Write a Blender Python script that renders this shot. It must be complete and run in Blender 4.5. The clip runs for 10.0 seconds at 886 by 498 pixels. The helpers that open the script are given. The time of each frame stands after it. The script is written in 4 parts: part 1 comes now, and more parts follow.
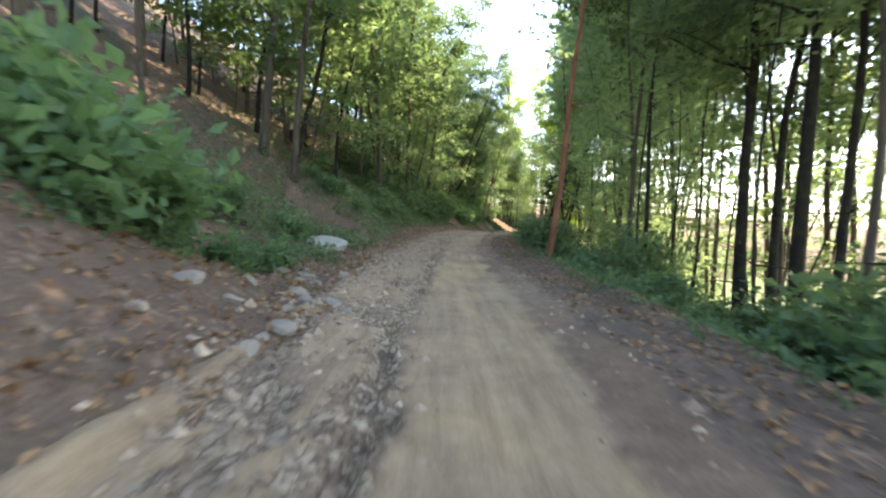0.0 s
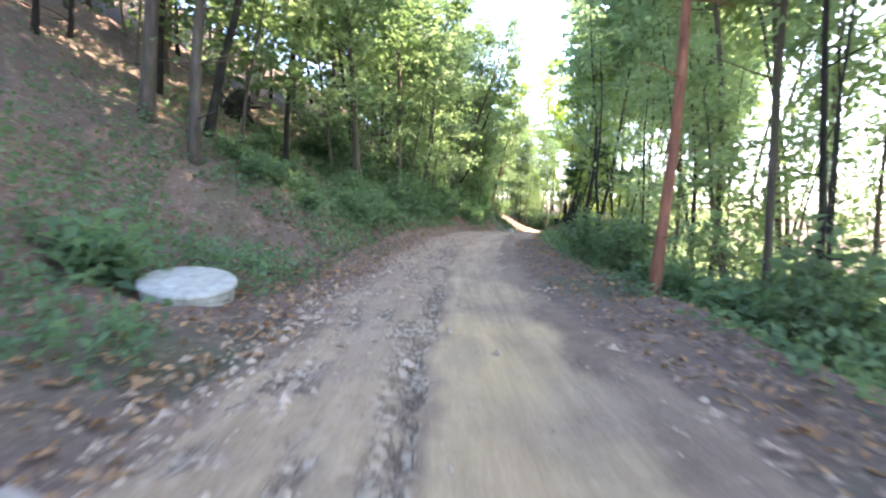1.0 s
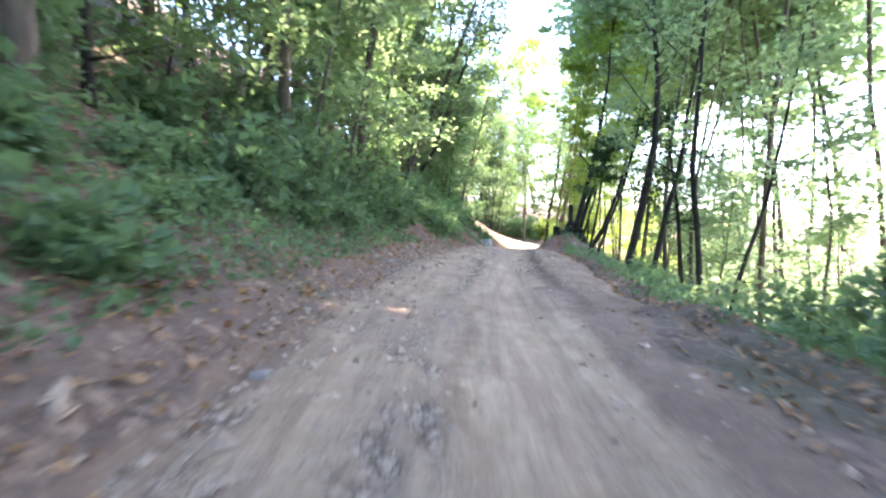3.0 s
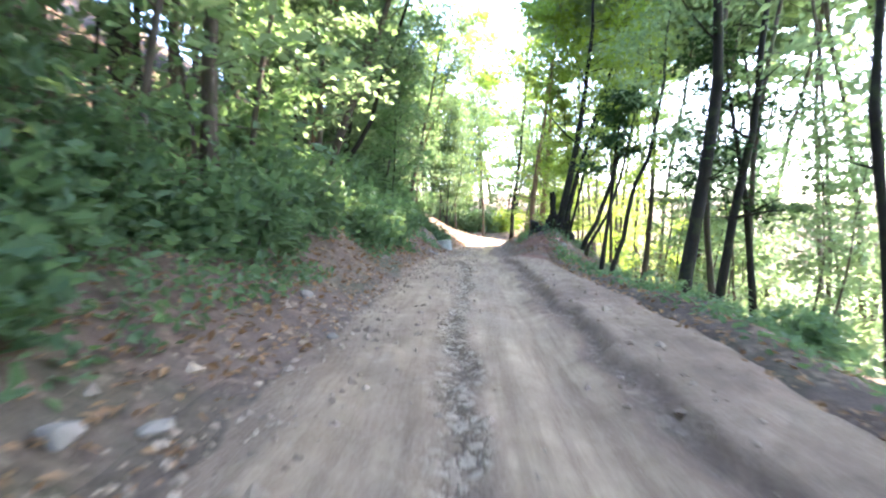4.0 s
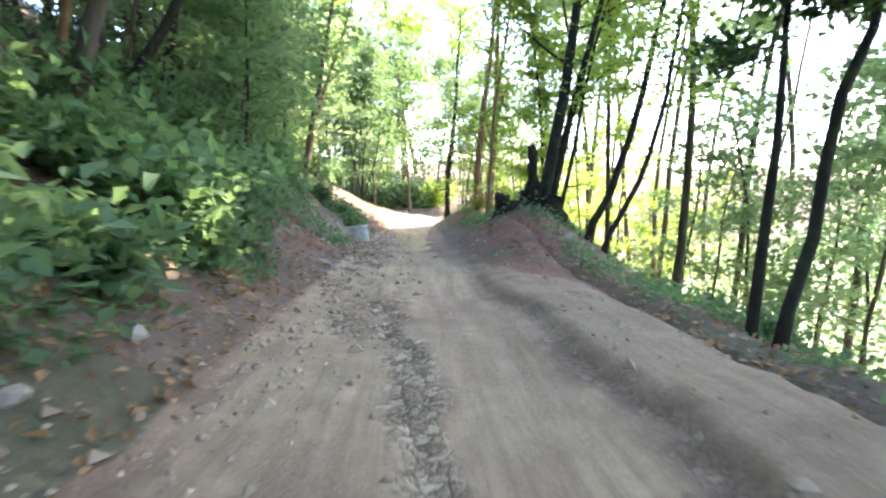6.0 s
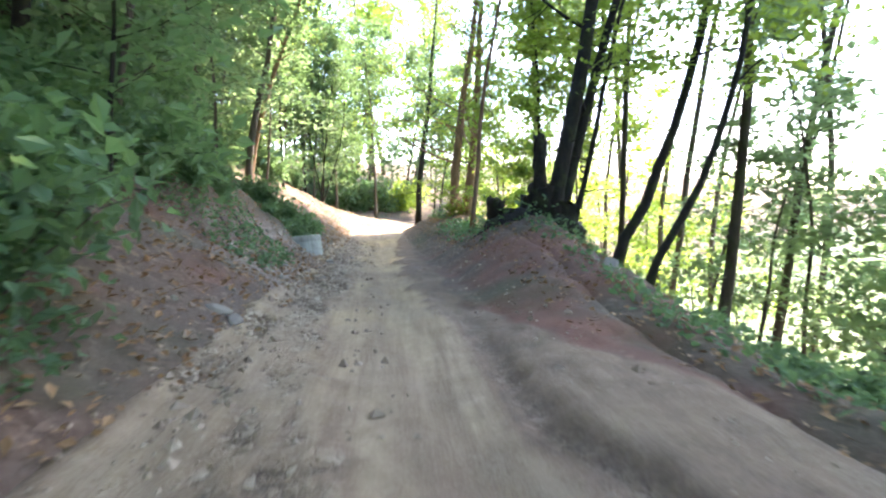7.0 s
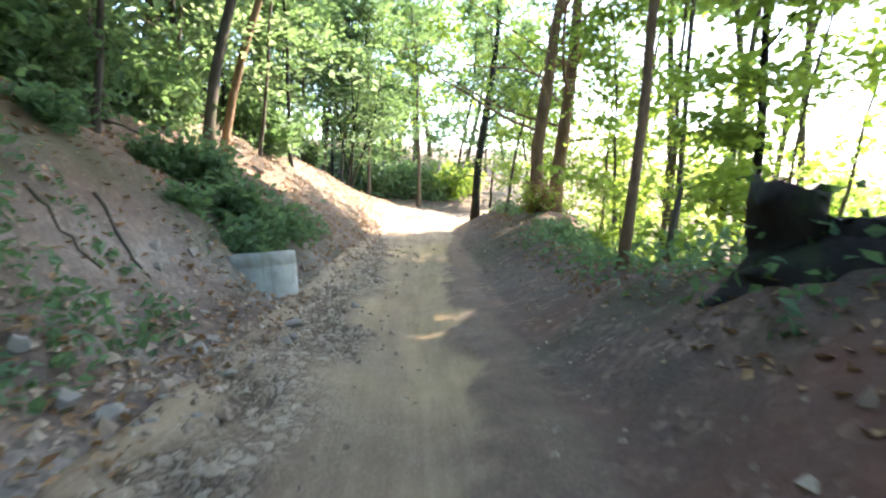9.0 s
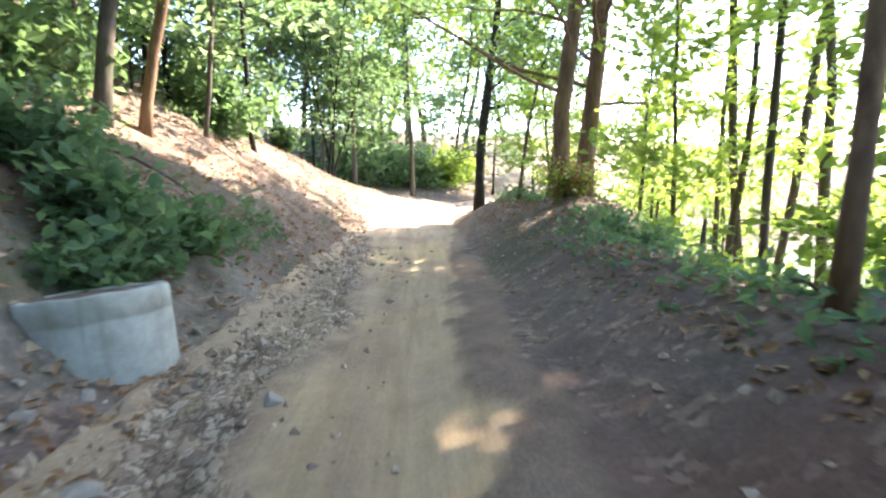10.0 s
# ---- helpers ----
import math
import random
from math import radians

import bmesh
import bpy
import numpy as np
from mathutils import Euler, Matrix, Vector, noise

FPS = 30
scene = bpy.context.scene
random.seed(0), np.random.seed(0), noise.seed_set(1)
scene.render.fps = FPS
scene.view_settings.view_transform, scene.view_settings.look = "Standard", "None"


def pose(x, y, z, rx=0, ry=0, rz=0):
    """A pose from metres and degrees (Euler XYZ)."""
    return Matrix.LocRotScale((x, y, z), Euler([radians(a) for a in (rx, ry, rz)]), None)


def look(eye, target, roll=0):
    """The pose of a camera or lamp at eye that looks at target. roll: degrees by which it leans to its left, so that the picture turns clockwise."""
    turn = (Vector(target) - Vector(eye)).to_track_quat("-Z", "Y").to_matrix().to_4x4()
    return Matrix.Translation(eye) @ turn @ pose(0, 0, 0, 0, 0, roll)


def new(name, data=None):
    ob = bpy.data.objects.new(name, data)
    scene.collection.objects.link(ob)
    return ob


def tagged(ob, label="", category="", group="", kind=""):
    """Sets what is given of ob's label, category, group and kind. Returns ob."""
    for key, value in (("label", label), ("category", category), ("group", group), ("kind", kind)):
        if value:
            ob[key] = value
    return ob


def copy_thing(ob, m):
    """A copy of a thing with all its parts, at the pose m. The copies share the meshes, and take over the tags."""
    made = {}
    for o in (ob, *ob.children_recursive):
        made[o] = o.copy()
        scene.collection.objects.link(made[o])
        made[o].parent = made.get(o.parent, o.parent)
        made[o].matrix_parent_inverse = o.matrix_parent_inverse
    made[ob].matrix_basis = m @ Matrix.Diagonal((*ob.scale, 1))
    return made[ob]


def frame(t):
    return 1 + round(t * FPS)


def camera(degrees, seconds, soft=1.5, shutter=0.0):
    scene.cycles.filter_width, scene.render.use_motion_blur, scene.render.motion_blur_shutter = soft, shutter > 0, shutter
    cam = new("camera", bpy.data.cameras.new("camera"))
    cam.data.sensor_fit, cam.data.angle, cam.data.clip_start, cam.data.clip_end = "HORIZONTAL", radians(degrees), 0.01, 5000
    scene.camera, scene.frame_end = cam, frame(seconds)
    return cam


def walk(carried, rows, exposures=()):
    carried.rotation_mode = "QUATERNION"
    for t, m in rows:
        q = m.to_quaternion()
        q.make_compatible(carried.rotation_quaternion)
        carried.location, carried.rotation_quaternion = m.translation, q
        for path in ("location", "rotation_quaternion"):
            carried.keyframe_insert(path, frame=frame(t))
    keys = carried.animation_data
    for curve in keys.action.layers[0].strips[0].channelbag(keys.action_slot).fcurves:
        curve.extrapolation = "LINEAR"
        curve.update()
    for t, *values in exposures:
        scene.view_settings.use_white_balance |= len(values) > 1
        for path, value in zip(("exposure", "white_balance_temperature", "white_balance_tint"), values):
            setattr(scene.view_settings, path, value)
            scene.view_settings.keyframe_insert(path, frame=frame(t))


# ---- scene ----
# ---------- camera ----------
cam = camera(79.9, 10.0, soft=2.2, shutter=0.3)
PATH = [
    (0.0, (0.000, 0.000, -0.000), (0.000, 9.988, -0.481), 2.56),
    (0.5, (0.017, 3.717, 0.089), (-0.024, 13.699, -0.515), 2.31),
    (1.0, (-0.064, 7.134, 0.170), (-0.105, 17.119, -0.376), 1.36),
    (1.5, (-0.147, 10.625, 0.247), (-0.142, 20.613, -0.240), 2.50),
    (2.0, (-0.192, 13.873, 0.335), (-0.066, 23.858, -0.207), 1.68),
    (2.5, (-0.101, 17.211, 0.327), (0.299, 27.194, -0.099), 0.48),
    (2.7, (-0.042, 18.541, 0.337), (0.477, 28.517, -0.117), 1.22),
    (3.8, (0.709, 26.689, 0.716), (2.291, 36.551, 0.219), 0.16),
    (4.0, (0.925, 27.942, 0.753), (2.622, 37.778, 0.144), -0.44),
    (4.5, (1.478, 30.773, 0.814), (3.483, 40.525, -0.115), -1.84),
    (5.0, (1.976, 33.228, 0.843), (4.124, 42.964, 0.064), -3.32),
    (5.5, (2.401, 35.245, 0.821), (4.792, 44.916, -0.046), -3.63),
    (6.0, (2.813, 37.175, 0.732), (5.930, 46.606, -0.418), -1.44),
    (6.2, (2.969, 37.846, 0.693), (6.342, 47.182, -0.511), -0.76),
    (7.3, (4.177, 41.888, 0.693), (7.888, 51.115, -0.356), -0.25),
    (7.5, (4.405, 42.676, 0.675), (8.049, 51.931, -0.361), -0.43),
    (8.0, (4.978, 44.572, 0.608), (8.398, 53.906, -0.474), -0.39),
    (8.5, (5.452, 46.310, 0.569), (8.581, 55.733, -0.615), -0.51),
    (9.0, (5.898, 48.079, 0.517), (8.818, 57.549, -0.820), 1.30),
    (9.5, (6.358, 49.714, 0.414), (9.294, 59.163, -1.029), 0.84),
    (10.0, (6.825, 51.250, 0.310), (9.774, 60.680, -1.232), -0.43),
]
walk(cam, [(t, look(e, g, r)) for t, e, g, r in PATH], [(0.0, 2.6, 6900, 12), (0.6, 3.15, 6450, 19), (2.0, 3.62, 5800, 26), (4.0, 3.75, 5750, 21), (5.5, 3.65, 5900, 17), (7.5, 3.35, 5900, 14), (8.5, 3.25, 6000, 11), (10.0, 3.4, 5800, 15)])

# ---------- world and sun ----------
SUN_ELEV, SUN_AZ = 46.0, 64.0      # azimuth clockwise from +y
world = bpy.data.worlds.new("sky")
scene.world = world
world.use_nodes = True
wn = world.node_tree
sky = wn.nodes.new("ShaderNodeTexSky")
sky.sky_type = "NISHITA"
sky.sun_disc = False
sky.sun_elevation = radians(SUN_ELEV)
sky.sun_rotation = radians(SUN_AZ)
sky.dust_density = 1.5
wn.links.new(sky.outputs[0], wn.nodes["Background"].inputs[0])
wn.nodes["Background"].inputs[1].default_value = 0.15
sun = new("sun", bpy.data.lights.new("sun", "SUN"))
sun.data.energy = 4.2
sun.data.angle = radians(0.6)
sun.data.color = (1.0, 0.84, 0.62)
se, sa = radians(SUN_ELEV), radians(SUN_AZ)
sun.matrix_basis = look((0, 0, 60), Vector((0, 0, 60)) - Vector((math.sin(sa) * math.cos(se), math.cos(sa) * math.cos(se), math.sin(se))))


# ---------- material helpers ----------
def material(name, rough=0.8):
    m = bpy.data.materials.new(name)
    m.use_nodes = True
    b = m.node_tree.nodes["Principled BSDF"]
    b.inputs["Roughness"].default_value = rough
    b.inputs["Specular IOR Level"].default_value = 0.3
    return m, m.node_tree, b


def noise_node(nt, scale, detail=4, rough=0.6, coord=None, stretch=None):
    n = nt.nodes.new("ShaderNodeTexNoise")
    n.inputs["Scale"].default_value = scale
    n.inputs["Detail"].default_value = detail
    n.inputs["Roughness"].default_value = rough
    c = nt.nodes.new("ShaderNodeTexCoord")
    src = c.outputs["Object"]
    if stretch:
        mp = nt.nodes.new("ShaderNodeMapping")
        mp.inputs["Scale"].default_value = stretch
        nt.links.new(src, mp.inputs[0])
        src = mp.outputs[0]
    nt.links.new(src, n.inputs["Vector"])
    return n


def ramp(nt, src, stops):
    r = nt.nodes.new("ShaderNodeValToRGB")
    while len(r.color_ramp.elements) < len(stops):
        r.color_ramp.elements.new(0.5)
    for el, (p, c) in zip(r.color_ramp.elements, stops):
        el.position, el.color = p, (*c, 1)
    nt.links.new(src, r.inputs[0])
    return r


def mix(nt, fac, a, b, mode="MIX"):
    m = nt.nodes.new("ShaderNodeMix")
    m.data_type, m.blend_type = "RGBA", mode
    for sock, v in ((m.inputs[0], fac), (m.inputs[6], a), (m.inputs[7], b)):
        if isinstance(v, (int, float)):
            sock.default_value = v
        elif isinstance(v, tuple):
            sock.default_value = (*v, 1)
        else:
            nt.links.new(v, sock)
    return m.outputs[2]


def bump(nt, bsdf, src, strength, dist):
    b = nt.nodes.new("ShaderNodeBump")
    b.inputs["Strength"].default_value = strength
    b.inputs["Distance"].default_value = dist
    nt.links.new(src, b.inputs["Height"])
    nt.links.new(b.outputs[0], bsdf.inputs["Normal"])


def leaf_material(name, dark, light, through_col, amount=0.45):
    m, nt, b = material(name, 0.55)
    g = nt.nodes.new("ShaderNodeNewGeometry")
    o = nt.nodes.new("ShaderNodeObjectInfo")
    add = nt.nodes.new("ShaderNodeMath")
    add.operation = "MULTIPLY_ADD"
    nt.links.new(g.outputs["Random Per Island"], add.inputs[0])
    add.inputs[1].default_value = 0.7
    sc = nt.nodes.new("ShaderNodeMath")
    sc.operation = "MULTIPLY"
    nt.links.new(o.outputs["Random"], sc.inputs[0])
    sc.inputs[1].default_value = 0.3
    nt.links.new(sc.outputs[0], add.inputs[2])
    col = mix(nt, add.outputs[0], dark, light)
    nt.links.new(col, b.inputs["Base Color"])
    t = nt.nodes.new("ShaderNodeBsdfTranslucent")
    nt.links.new(mix(nt, add.outputs[0], tuple(c * 0.7 for c in through_col), through_col), t.inputs[0])
    s = nt.nodes.new("ShaderNodeMixShader")
    s.inputs[0].default_value = amount
    nt.links.new(b.outputs[0], s.inputs[1])
    nt.links.new(t.outputs[0], s.inputs[2])
    nt.links.new(s.outputs[0], nt.nodes["Material Output"].inputs[0])
    return m


def bark_material(name, dark, light, moss=0.0):
    m, nt, b = material(name, 0.9)
    n = noise_node(nt, 9, 6, 0.7, stretch=(1, 1, 0.22))
    n2 = noise_node(nt, 1.3, 3)
    c = ramp(nt, n.outputs[0], [(0.32, dark), (0.68, light)]).outputs[0]
    c = mix(nt, ramp(nt, n2.outputs[0], [(0.4, (0, 0, 0)), (0.65, (1, 1, 1))]).outputs[0], c, tuple(0.55 * x for x in light))
    if moss:
        n3 = noise_node(nt, 3.1, 4)
        c = mix(nt, ramp(nt, n3.outputs[0], [(0.5, (0, 0, 0)), (0.62, (moss, moss, moss))]).outputs[0], c, (0.06, 0.085, 0.025))
    nt.links.new(c, b.inputs["Base Color"])
    bump(nt, b, n.outputs[0], 0.8, 0.03)
    return m


# ---------- materials ----------
LEAF_FOREST = leaf_material("leaf_forest", (0.045, 0.085, 0.052), (0.12, 0.175, 0.085), (0.21, 0.33, 0.11), 0.46)
LEAF_SHRUB = leaf_material("leaf_shrub", (0.055, 0.108, 0.062), (0.135, 0.215, 0.11), (0.24, 0.38, 0.13), 0.45)
# brighter, yellower leaf: sun shining through is put into the colour
LEAF_SUNLIT = leaf_material("leaf_sunlit", (0.08, 0.15, 0.035), (0.18, 0.27, 0.055), (0.44, 0.58, 0.08), 0.55)
LEAF_AIRY = leaf_material("leaf_airy", (0.08, 0.135, 0.07), (0.18, 0.25, 0.12), (0.36, 0.50, 0.21), 0.55)
LEAF_YOUNG = leaf_material("leaf_young", (0.08, 0.155, 0.08), (0.18, 0.285, 0.135), (0.28, 0.44, 0.14), 0.48)
LEAF_DARK = leaf_material("leaf_ivy", (0.015, 0.045, 0.015), (0.04, 0.09, 0.025), (0.08, 0.16, 0.03), 0.25)
LEAF_DRY = leaf_material("leaf_dry", (0.16, 0.08, 0.035), (0.42, 0.26, 0.13), (0.35, 0.18, 0.06), 0.2)
BARK = bark_material("bark_grey_brown", (0.035, 0.028, 0.022), (0.15, 0.12, 0.095), 0.5)
BARK_PINE = bark_material("bark_pine_red", (0.10, 0.045, 0.03), (0.36, 0.16, 0.09))
BARK_BROWN = bark_material("bark_warm_brown", (0.09, 0.05, 0.03), (0.30, 0.19, 0.11))
# dark bark, with the shade on stump and trunks put into its colour
BARK_DARK = bark_material("bark_dark_shaded", (0.007, 0.006, 0.005), (0.034, 0.028, 0.023), 0.3)


def litter_colour(nt):
    """Leaf litter over soil, with mossy stretches: colour and a height for the relief."""
    big = noise_node(nt, 0.35, 5, 0.6)
    mid = noise_node(nt, 2.2, 6, 0.65)
    v = nt.nodes.new("ShaderNodeTexVoronoi")
    v.inputs["Scale"].default_value = 15
    v.inputs["Randomness"].default_value = 1.0
    warp = noise_node(nt, 9, 3)
    c0 = nt.nodes.new("ShaderNodeTexCoord")
    nt.links.new(mix(nt, 0.12, c0.outputs["Object"], warp.outputs["Color"], "ADD"), v.inputs["Vector"])
    sep = nt.nodes.new("ShaderNodeSeparateColor")
    nt.links.new(v.outputs["Color"], sep.inputs[0])
    fine = noise_node(nt, 30, 5, 0.75)
    litter = ramp(nt, sep.outputs[0], [(0.05, (0.055, 0.036, 0.026)), (0.4, (0.135, 0.084, 0.058)), (0.75, (0.24, 0.155, 0.108)), (0.97, (0.44, 0.31, 0.22))]).outputs[0]
    litter = mix(nt, 0.5, litter, ramp(nt, fine.outputs[0], [(0.3, (0.05, 0.035, 0.025)), (0.7, (0.23, 0.17, 0.125))]).outputs[0])
    soil = ramp(nt, mid.outputs[0], [(0.35, (0.08, 0.055, 0.04)), (0.7, (0.22, 0.155, 0.115))]).outputs[0]
    soil = mix(nt, 0.4, soil, ramp(nt, fine.outputs[0], [(0.3, (0.06, 0.045, 0.035)), (0.7, (0.28, 0.21, 0.16))]).outputs[0])
    c = mix(nt, ramp(nt, mid.outputs[0], [(0.44, (0, 0, 0)), (0.58, (1, 1, 1))]).outputs[0], soil, litter)
    ac = nt.nodes.new("ShaderNodeAttribute")
    ac.attribute_name = "clay"
    c = mix(nt, ac.outputs["Fac"], c, mix(nt, mid.outputs[0], (0.13, 0.055, 0.035), (0.27, 0.125, 0.08)))
    ag = nt.nodes.new("ShaderNodeAttribute")
    ag.attribute_name = "rubble"
    grit = mix(nt, 0.5, ramp(nt, sep.outputs[2], [(0.1, (0.17, 0.135, 0.105)), (0.9, (0.46, 0.39, 0.32))]).outputs[0], ramp(nt, fine.outputs[0], [(0.3, (0.16, 0.125, 0.1)), (0.7, (0.44, 0.37, 0.31))]).outputs[0])
    c = mix(nt, ag.outputs["Fac"], c, grit)
    moss = ramp(nt, big.outputs[0], [(0.50, (0, 0, 0)), (0.64, (0.55, 0.55, 0.55))]).outputs[0]
    c = mix(nt, moss, c, (0.05, 0.075, 0.03))
    return c, mix(nt, 0.5, sep.outputs[1], fine.outputs[0])


def ground_material():
    m, nt, b = material("forest_floor", 0.95)
    c, h = litter_colour(nt)
    at = nt.nodes.new("ShaderNodeAttribute")
    at.attribute_name = "open"
    n = noise_node(nt, 0.05, 6, 0.7)
    n2 = noise_node(nt, 1.5, 5, 0.7)
    grass = mix(nt, n2.outputs[0], ramp(nt, n.outputs[0], [(0.35, (0.18, 0.22, 0.10)), (0.65, (0.38, 0.37, 0.24))]).outputs[0], (0.12, 0.17, 0.075))
    c = mix(nt, ramp(nt, at.outputs["Fac"], [(0.35, (0, 0, 0)), (0.65, (1, 1, 1))]).outputs[0], c, grass)
    nt.links.new(c, b.inputs["Base Color"])
    bump(nt, b, h, 0.9, 0.05)
    return m


def road_material():
    m, nt, b = material("dirt_road", 0.92)

    def given(key):
        at = nt.nodes.new("ShaderNodeAttribute")
        at.attribute_name = key
        return at.outputs["Fac"]

    big = noise_node(nt, 0.6, 5, 0.6, stretch=(1.6, 0.5, 1))
    mid = noise_node(nt, 3.5, 6, 0.7)
    streak = noise_node(nt, 1.0, 5, 0.7)     # drawn out by wheels, along the track
    lay = nt.nodes.new("ShaderNodeCombineXYZ")
    for key, sock in (("across", 0), ("along", 1)):
        nt.links.new(given(key), lay.inputs[sock])
    nt.links.new(lay.outputs[0], streak.inputs["Vector"])
    fine = noise_node(nt, 45, 5, 0.8)
    warp = noise_node(nt, 6, 4, 0.7)
    c0 = nt.nodes.new("ShaderNodeTexCoord")
    where = mix(nt, 0.20, c0.outputs["Object"], warp.outputs["Color"], "ADD")
    edge = nt.nodes.new("ShaderNodeTexVoronoi")
    edge.feature = "DISTANCE_TO_EDGE"
    cell = nt.nodes.new("ShaderNodeTexVoronoi")
    for v in (edge, cell):
        v.inputs["Scale"].default_value = 12.5
        nt.links.new(where, v.inputs["Vector"])
    sep = nt.nodes.new("ShaderNodeSeparateColor")
    nt.links.new(cell.outputs["Color"], sep.inputs[0])
    gravel = ramp(nt, fine.outputs[0], [(0.3, (0.13, 0.092, 0.06)), (0.5, (0.30, 0.225, 0.15)), (0.7, (0.54, 0.44, 0.315))]).outputs[0]
    dust = ramp(nt, mid.outputs[0], [(0.3, (0.40, 0.28, 0.165)), (0.7, (0.62, 0.465, 0.30))]).outputs[0]
    dust = mix(nt, ramp(nt, streak.outputs[0], [(0.42, (0, 0, 0)), (0.62, (0.75, 0.75, 0.75))]).outputs[0], dust, (0.24, 0.155, 0.095))
    # ochre clay near the start; farther on, leaf-filtered sunlight put into the colour
    dust = mix(nt, given("ochre_glow"), dust, mix(nt, streak.outputs[0], (0.66, 0.47, 0.21), (0.44, 0.30, 0.13)))
    dust = mix(nt, 0.3, dust, gravel)
    loam = ramp(nt, mid.outputs[0], [(0.3, (0.085, 0.050, 0.034)), (0.7, (0.205, 0.126, 0.086))]).outputs[0]
    loam = mix(nt, 0.3, loam, gravel)
    c = mix(nt, given("wear"), loam, dust)
    c = mix(nt, ramp(nt, big.outputs[0], [(0.5, (0, 0, 0)), (0.62, (0.5, 0.5, 0.5))]).outputs[0], c, gravel)
    clod = ramp(nt, sep.outputs[0], [(0.05, (0.17, 0.12, 0.08)), (0.45, (0.42, 0.32, 0.215)), (0.9, (0.70, 0.575, 0.42))]).outputs[0]
    clod = mix(nt, 0.35, clod, gravel)
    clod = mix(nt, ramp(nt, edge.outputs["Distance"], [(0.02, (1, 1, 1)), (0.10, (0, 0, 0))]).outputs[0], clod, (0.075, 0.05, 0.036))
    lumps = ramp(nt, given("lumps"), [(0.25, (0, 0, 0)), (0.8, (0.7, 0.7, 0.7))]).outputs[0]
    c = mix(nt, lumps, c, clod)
    lc, lh = litter_colour(nt)
    c = mix(nt, ramp(nt, given("litter"), [(0.35, (0, 0, 0)), (0.6, (1, 1, 1))]).outputs[0], c, lc)
    nt.links.new(c, b.inputs["Base Color"])
    height = mix(nt, 0.6, mid.outputs[0], fine.outputs[0])
    height = mix(nt, lumps, height, ramp(nt, edge.outputs["Distance"], [(0.0, (0, 0, 0)), (0.22, (1, 1, 1))]).outputs[0], "ADD")
    bump(nt, b, height, 0.9, 0.03)
    return m


def stone_material(name, dark, light):
    m, nt, b = material(name, 0.85)
    o = nt.nodes.new("ShaderNodeNewGeometry")
    n = noise_node(nt, 7, 6, 0.7)
    c = ramp(nt, n.outputs[0], [(0.3, dark), (0.7, light)]).outputs[0]
    c = mix(nt, o.outputs["Random Per Island"], c, tuple(0.9 * x for x in dark))
    nt.links.new(c, b.inputs["Base Color"])
    bump(nt, b, n.outputs[0], 0.6, 0.02)
    return m


def concrete_material():
    m, nt, b = material("old_concrete", 0.88)
    n = noise_node(nt, 5, 6, 0.7)
    n2 = noise_node(nt, 60, 3, 0.7)
    st = noise_node(nt, 4, 5, 0.6, stretch=(3, 3, 0.35))
    c = ramp(nt, n.outputs[0], [(0.3, (0.24, 0.24, 0.205)), (0.7, (0.43, 0.43, 0.375))]).outputs[0]
    c = mix(nt, ramp(nt, st.outputs[0], [(0.52, (0, 0, 0)), (0.72, (0.55, 0.55, 0.55))]).outputs[0], c, (0.19, 0.19, 0.14))
    nt.links.new(c, b.inputs["Base Color"])
    bump(nt, b, n2.outputs[0], 0.4, 0.006)
    return m


FLOOR = ground_material()
ROAD = road_material()
STONE = stone_material("limestone", (0.29, 0.25, 0.205), (0.62, 0.555, 0.465))
PEBBLE = stone_material("pebble", (0.25, 0.18, 0.125), (0.58, 0.46, 0.33))
CONCRETE = concrete_material()

# ---------- terrain ----------
CY = (-60, 0, 7, 14, 18.5, 22.5, 26.7, 30.8, 35.2, 37.8, 42.0, 46.3, 50.0, 54.5, 59.2, 65.0, 71.0, 74.0, 77.0, 81.0, 140.0)
CX = (-0.4, 0.0, -0.04, -0.17, -0.04, 0.28, 0.70, 1.45, 2.40, 2.97, 4.20, 5.42, 6.40, 7.45, 8.80, 10.3, 12.0, 14.2, 19.0, 29.0, 200.0)
RY = (-60, 0, 7, 14, 18.5, 26.7, 31.0, 35.0, 38.0, 42.0, 46.0, 49.7, 51.3, 60.0, 70.0, 80.0, 140.0)
RZ = (-3.0, -1.27, -1.10, -0.94, -0.92, -0.56, -0.46, -0.45, -0.57, -0.58, -0.69, -0.86, -0.95, -1.30, -1.55, -1.7, -2.2)


def smooth(v, a, b):
    """0 up to a, 1 from b on."""
    t = np.clip((v - a) / (b - a), 0, 1)
    return t * t * (3 - 2 * t)


def soft_line(y, ky, kv):
    return sum(np.interp(np.asarray(y, float) + o, ky, kv) for o in (-2.4, -1.2, 0, 1.2, 2.4)) / 5


def centre_x(y):
    return soft_line(y, CY, CX)


def road_z(y):
    return soft_line(y, RY, RZ)


LATTICE = np.random.default_rng(7).uniform(-1, 1, (128, 128))


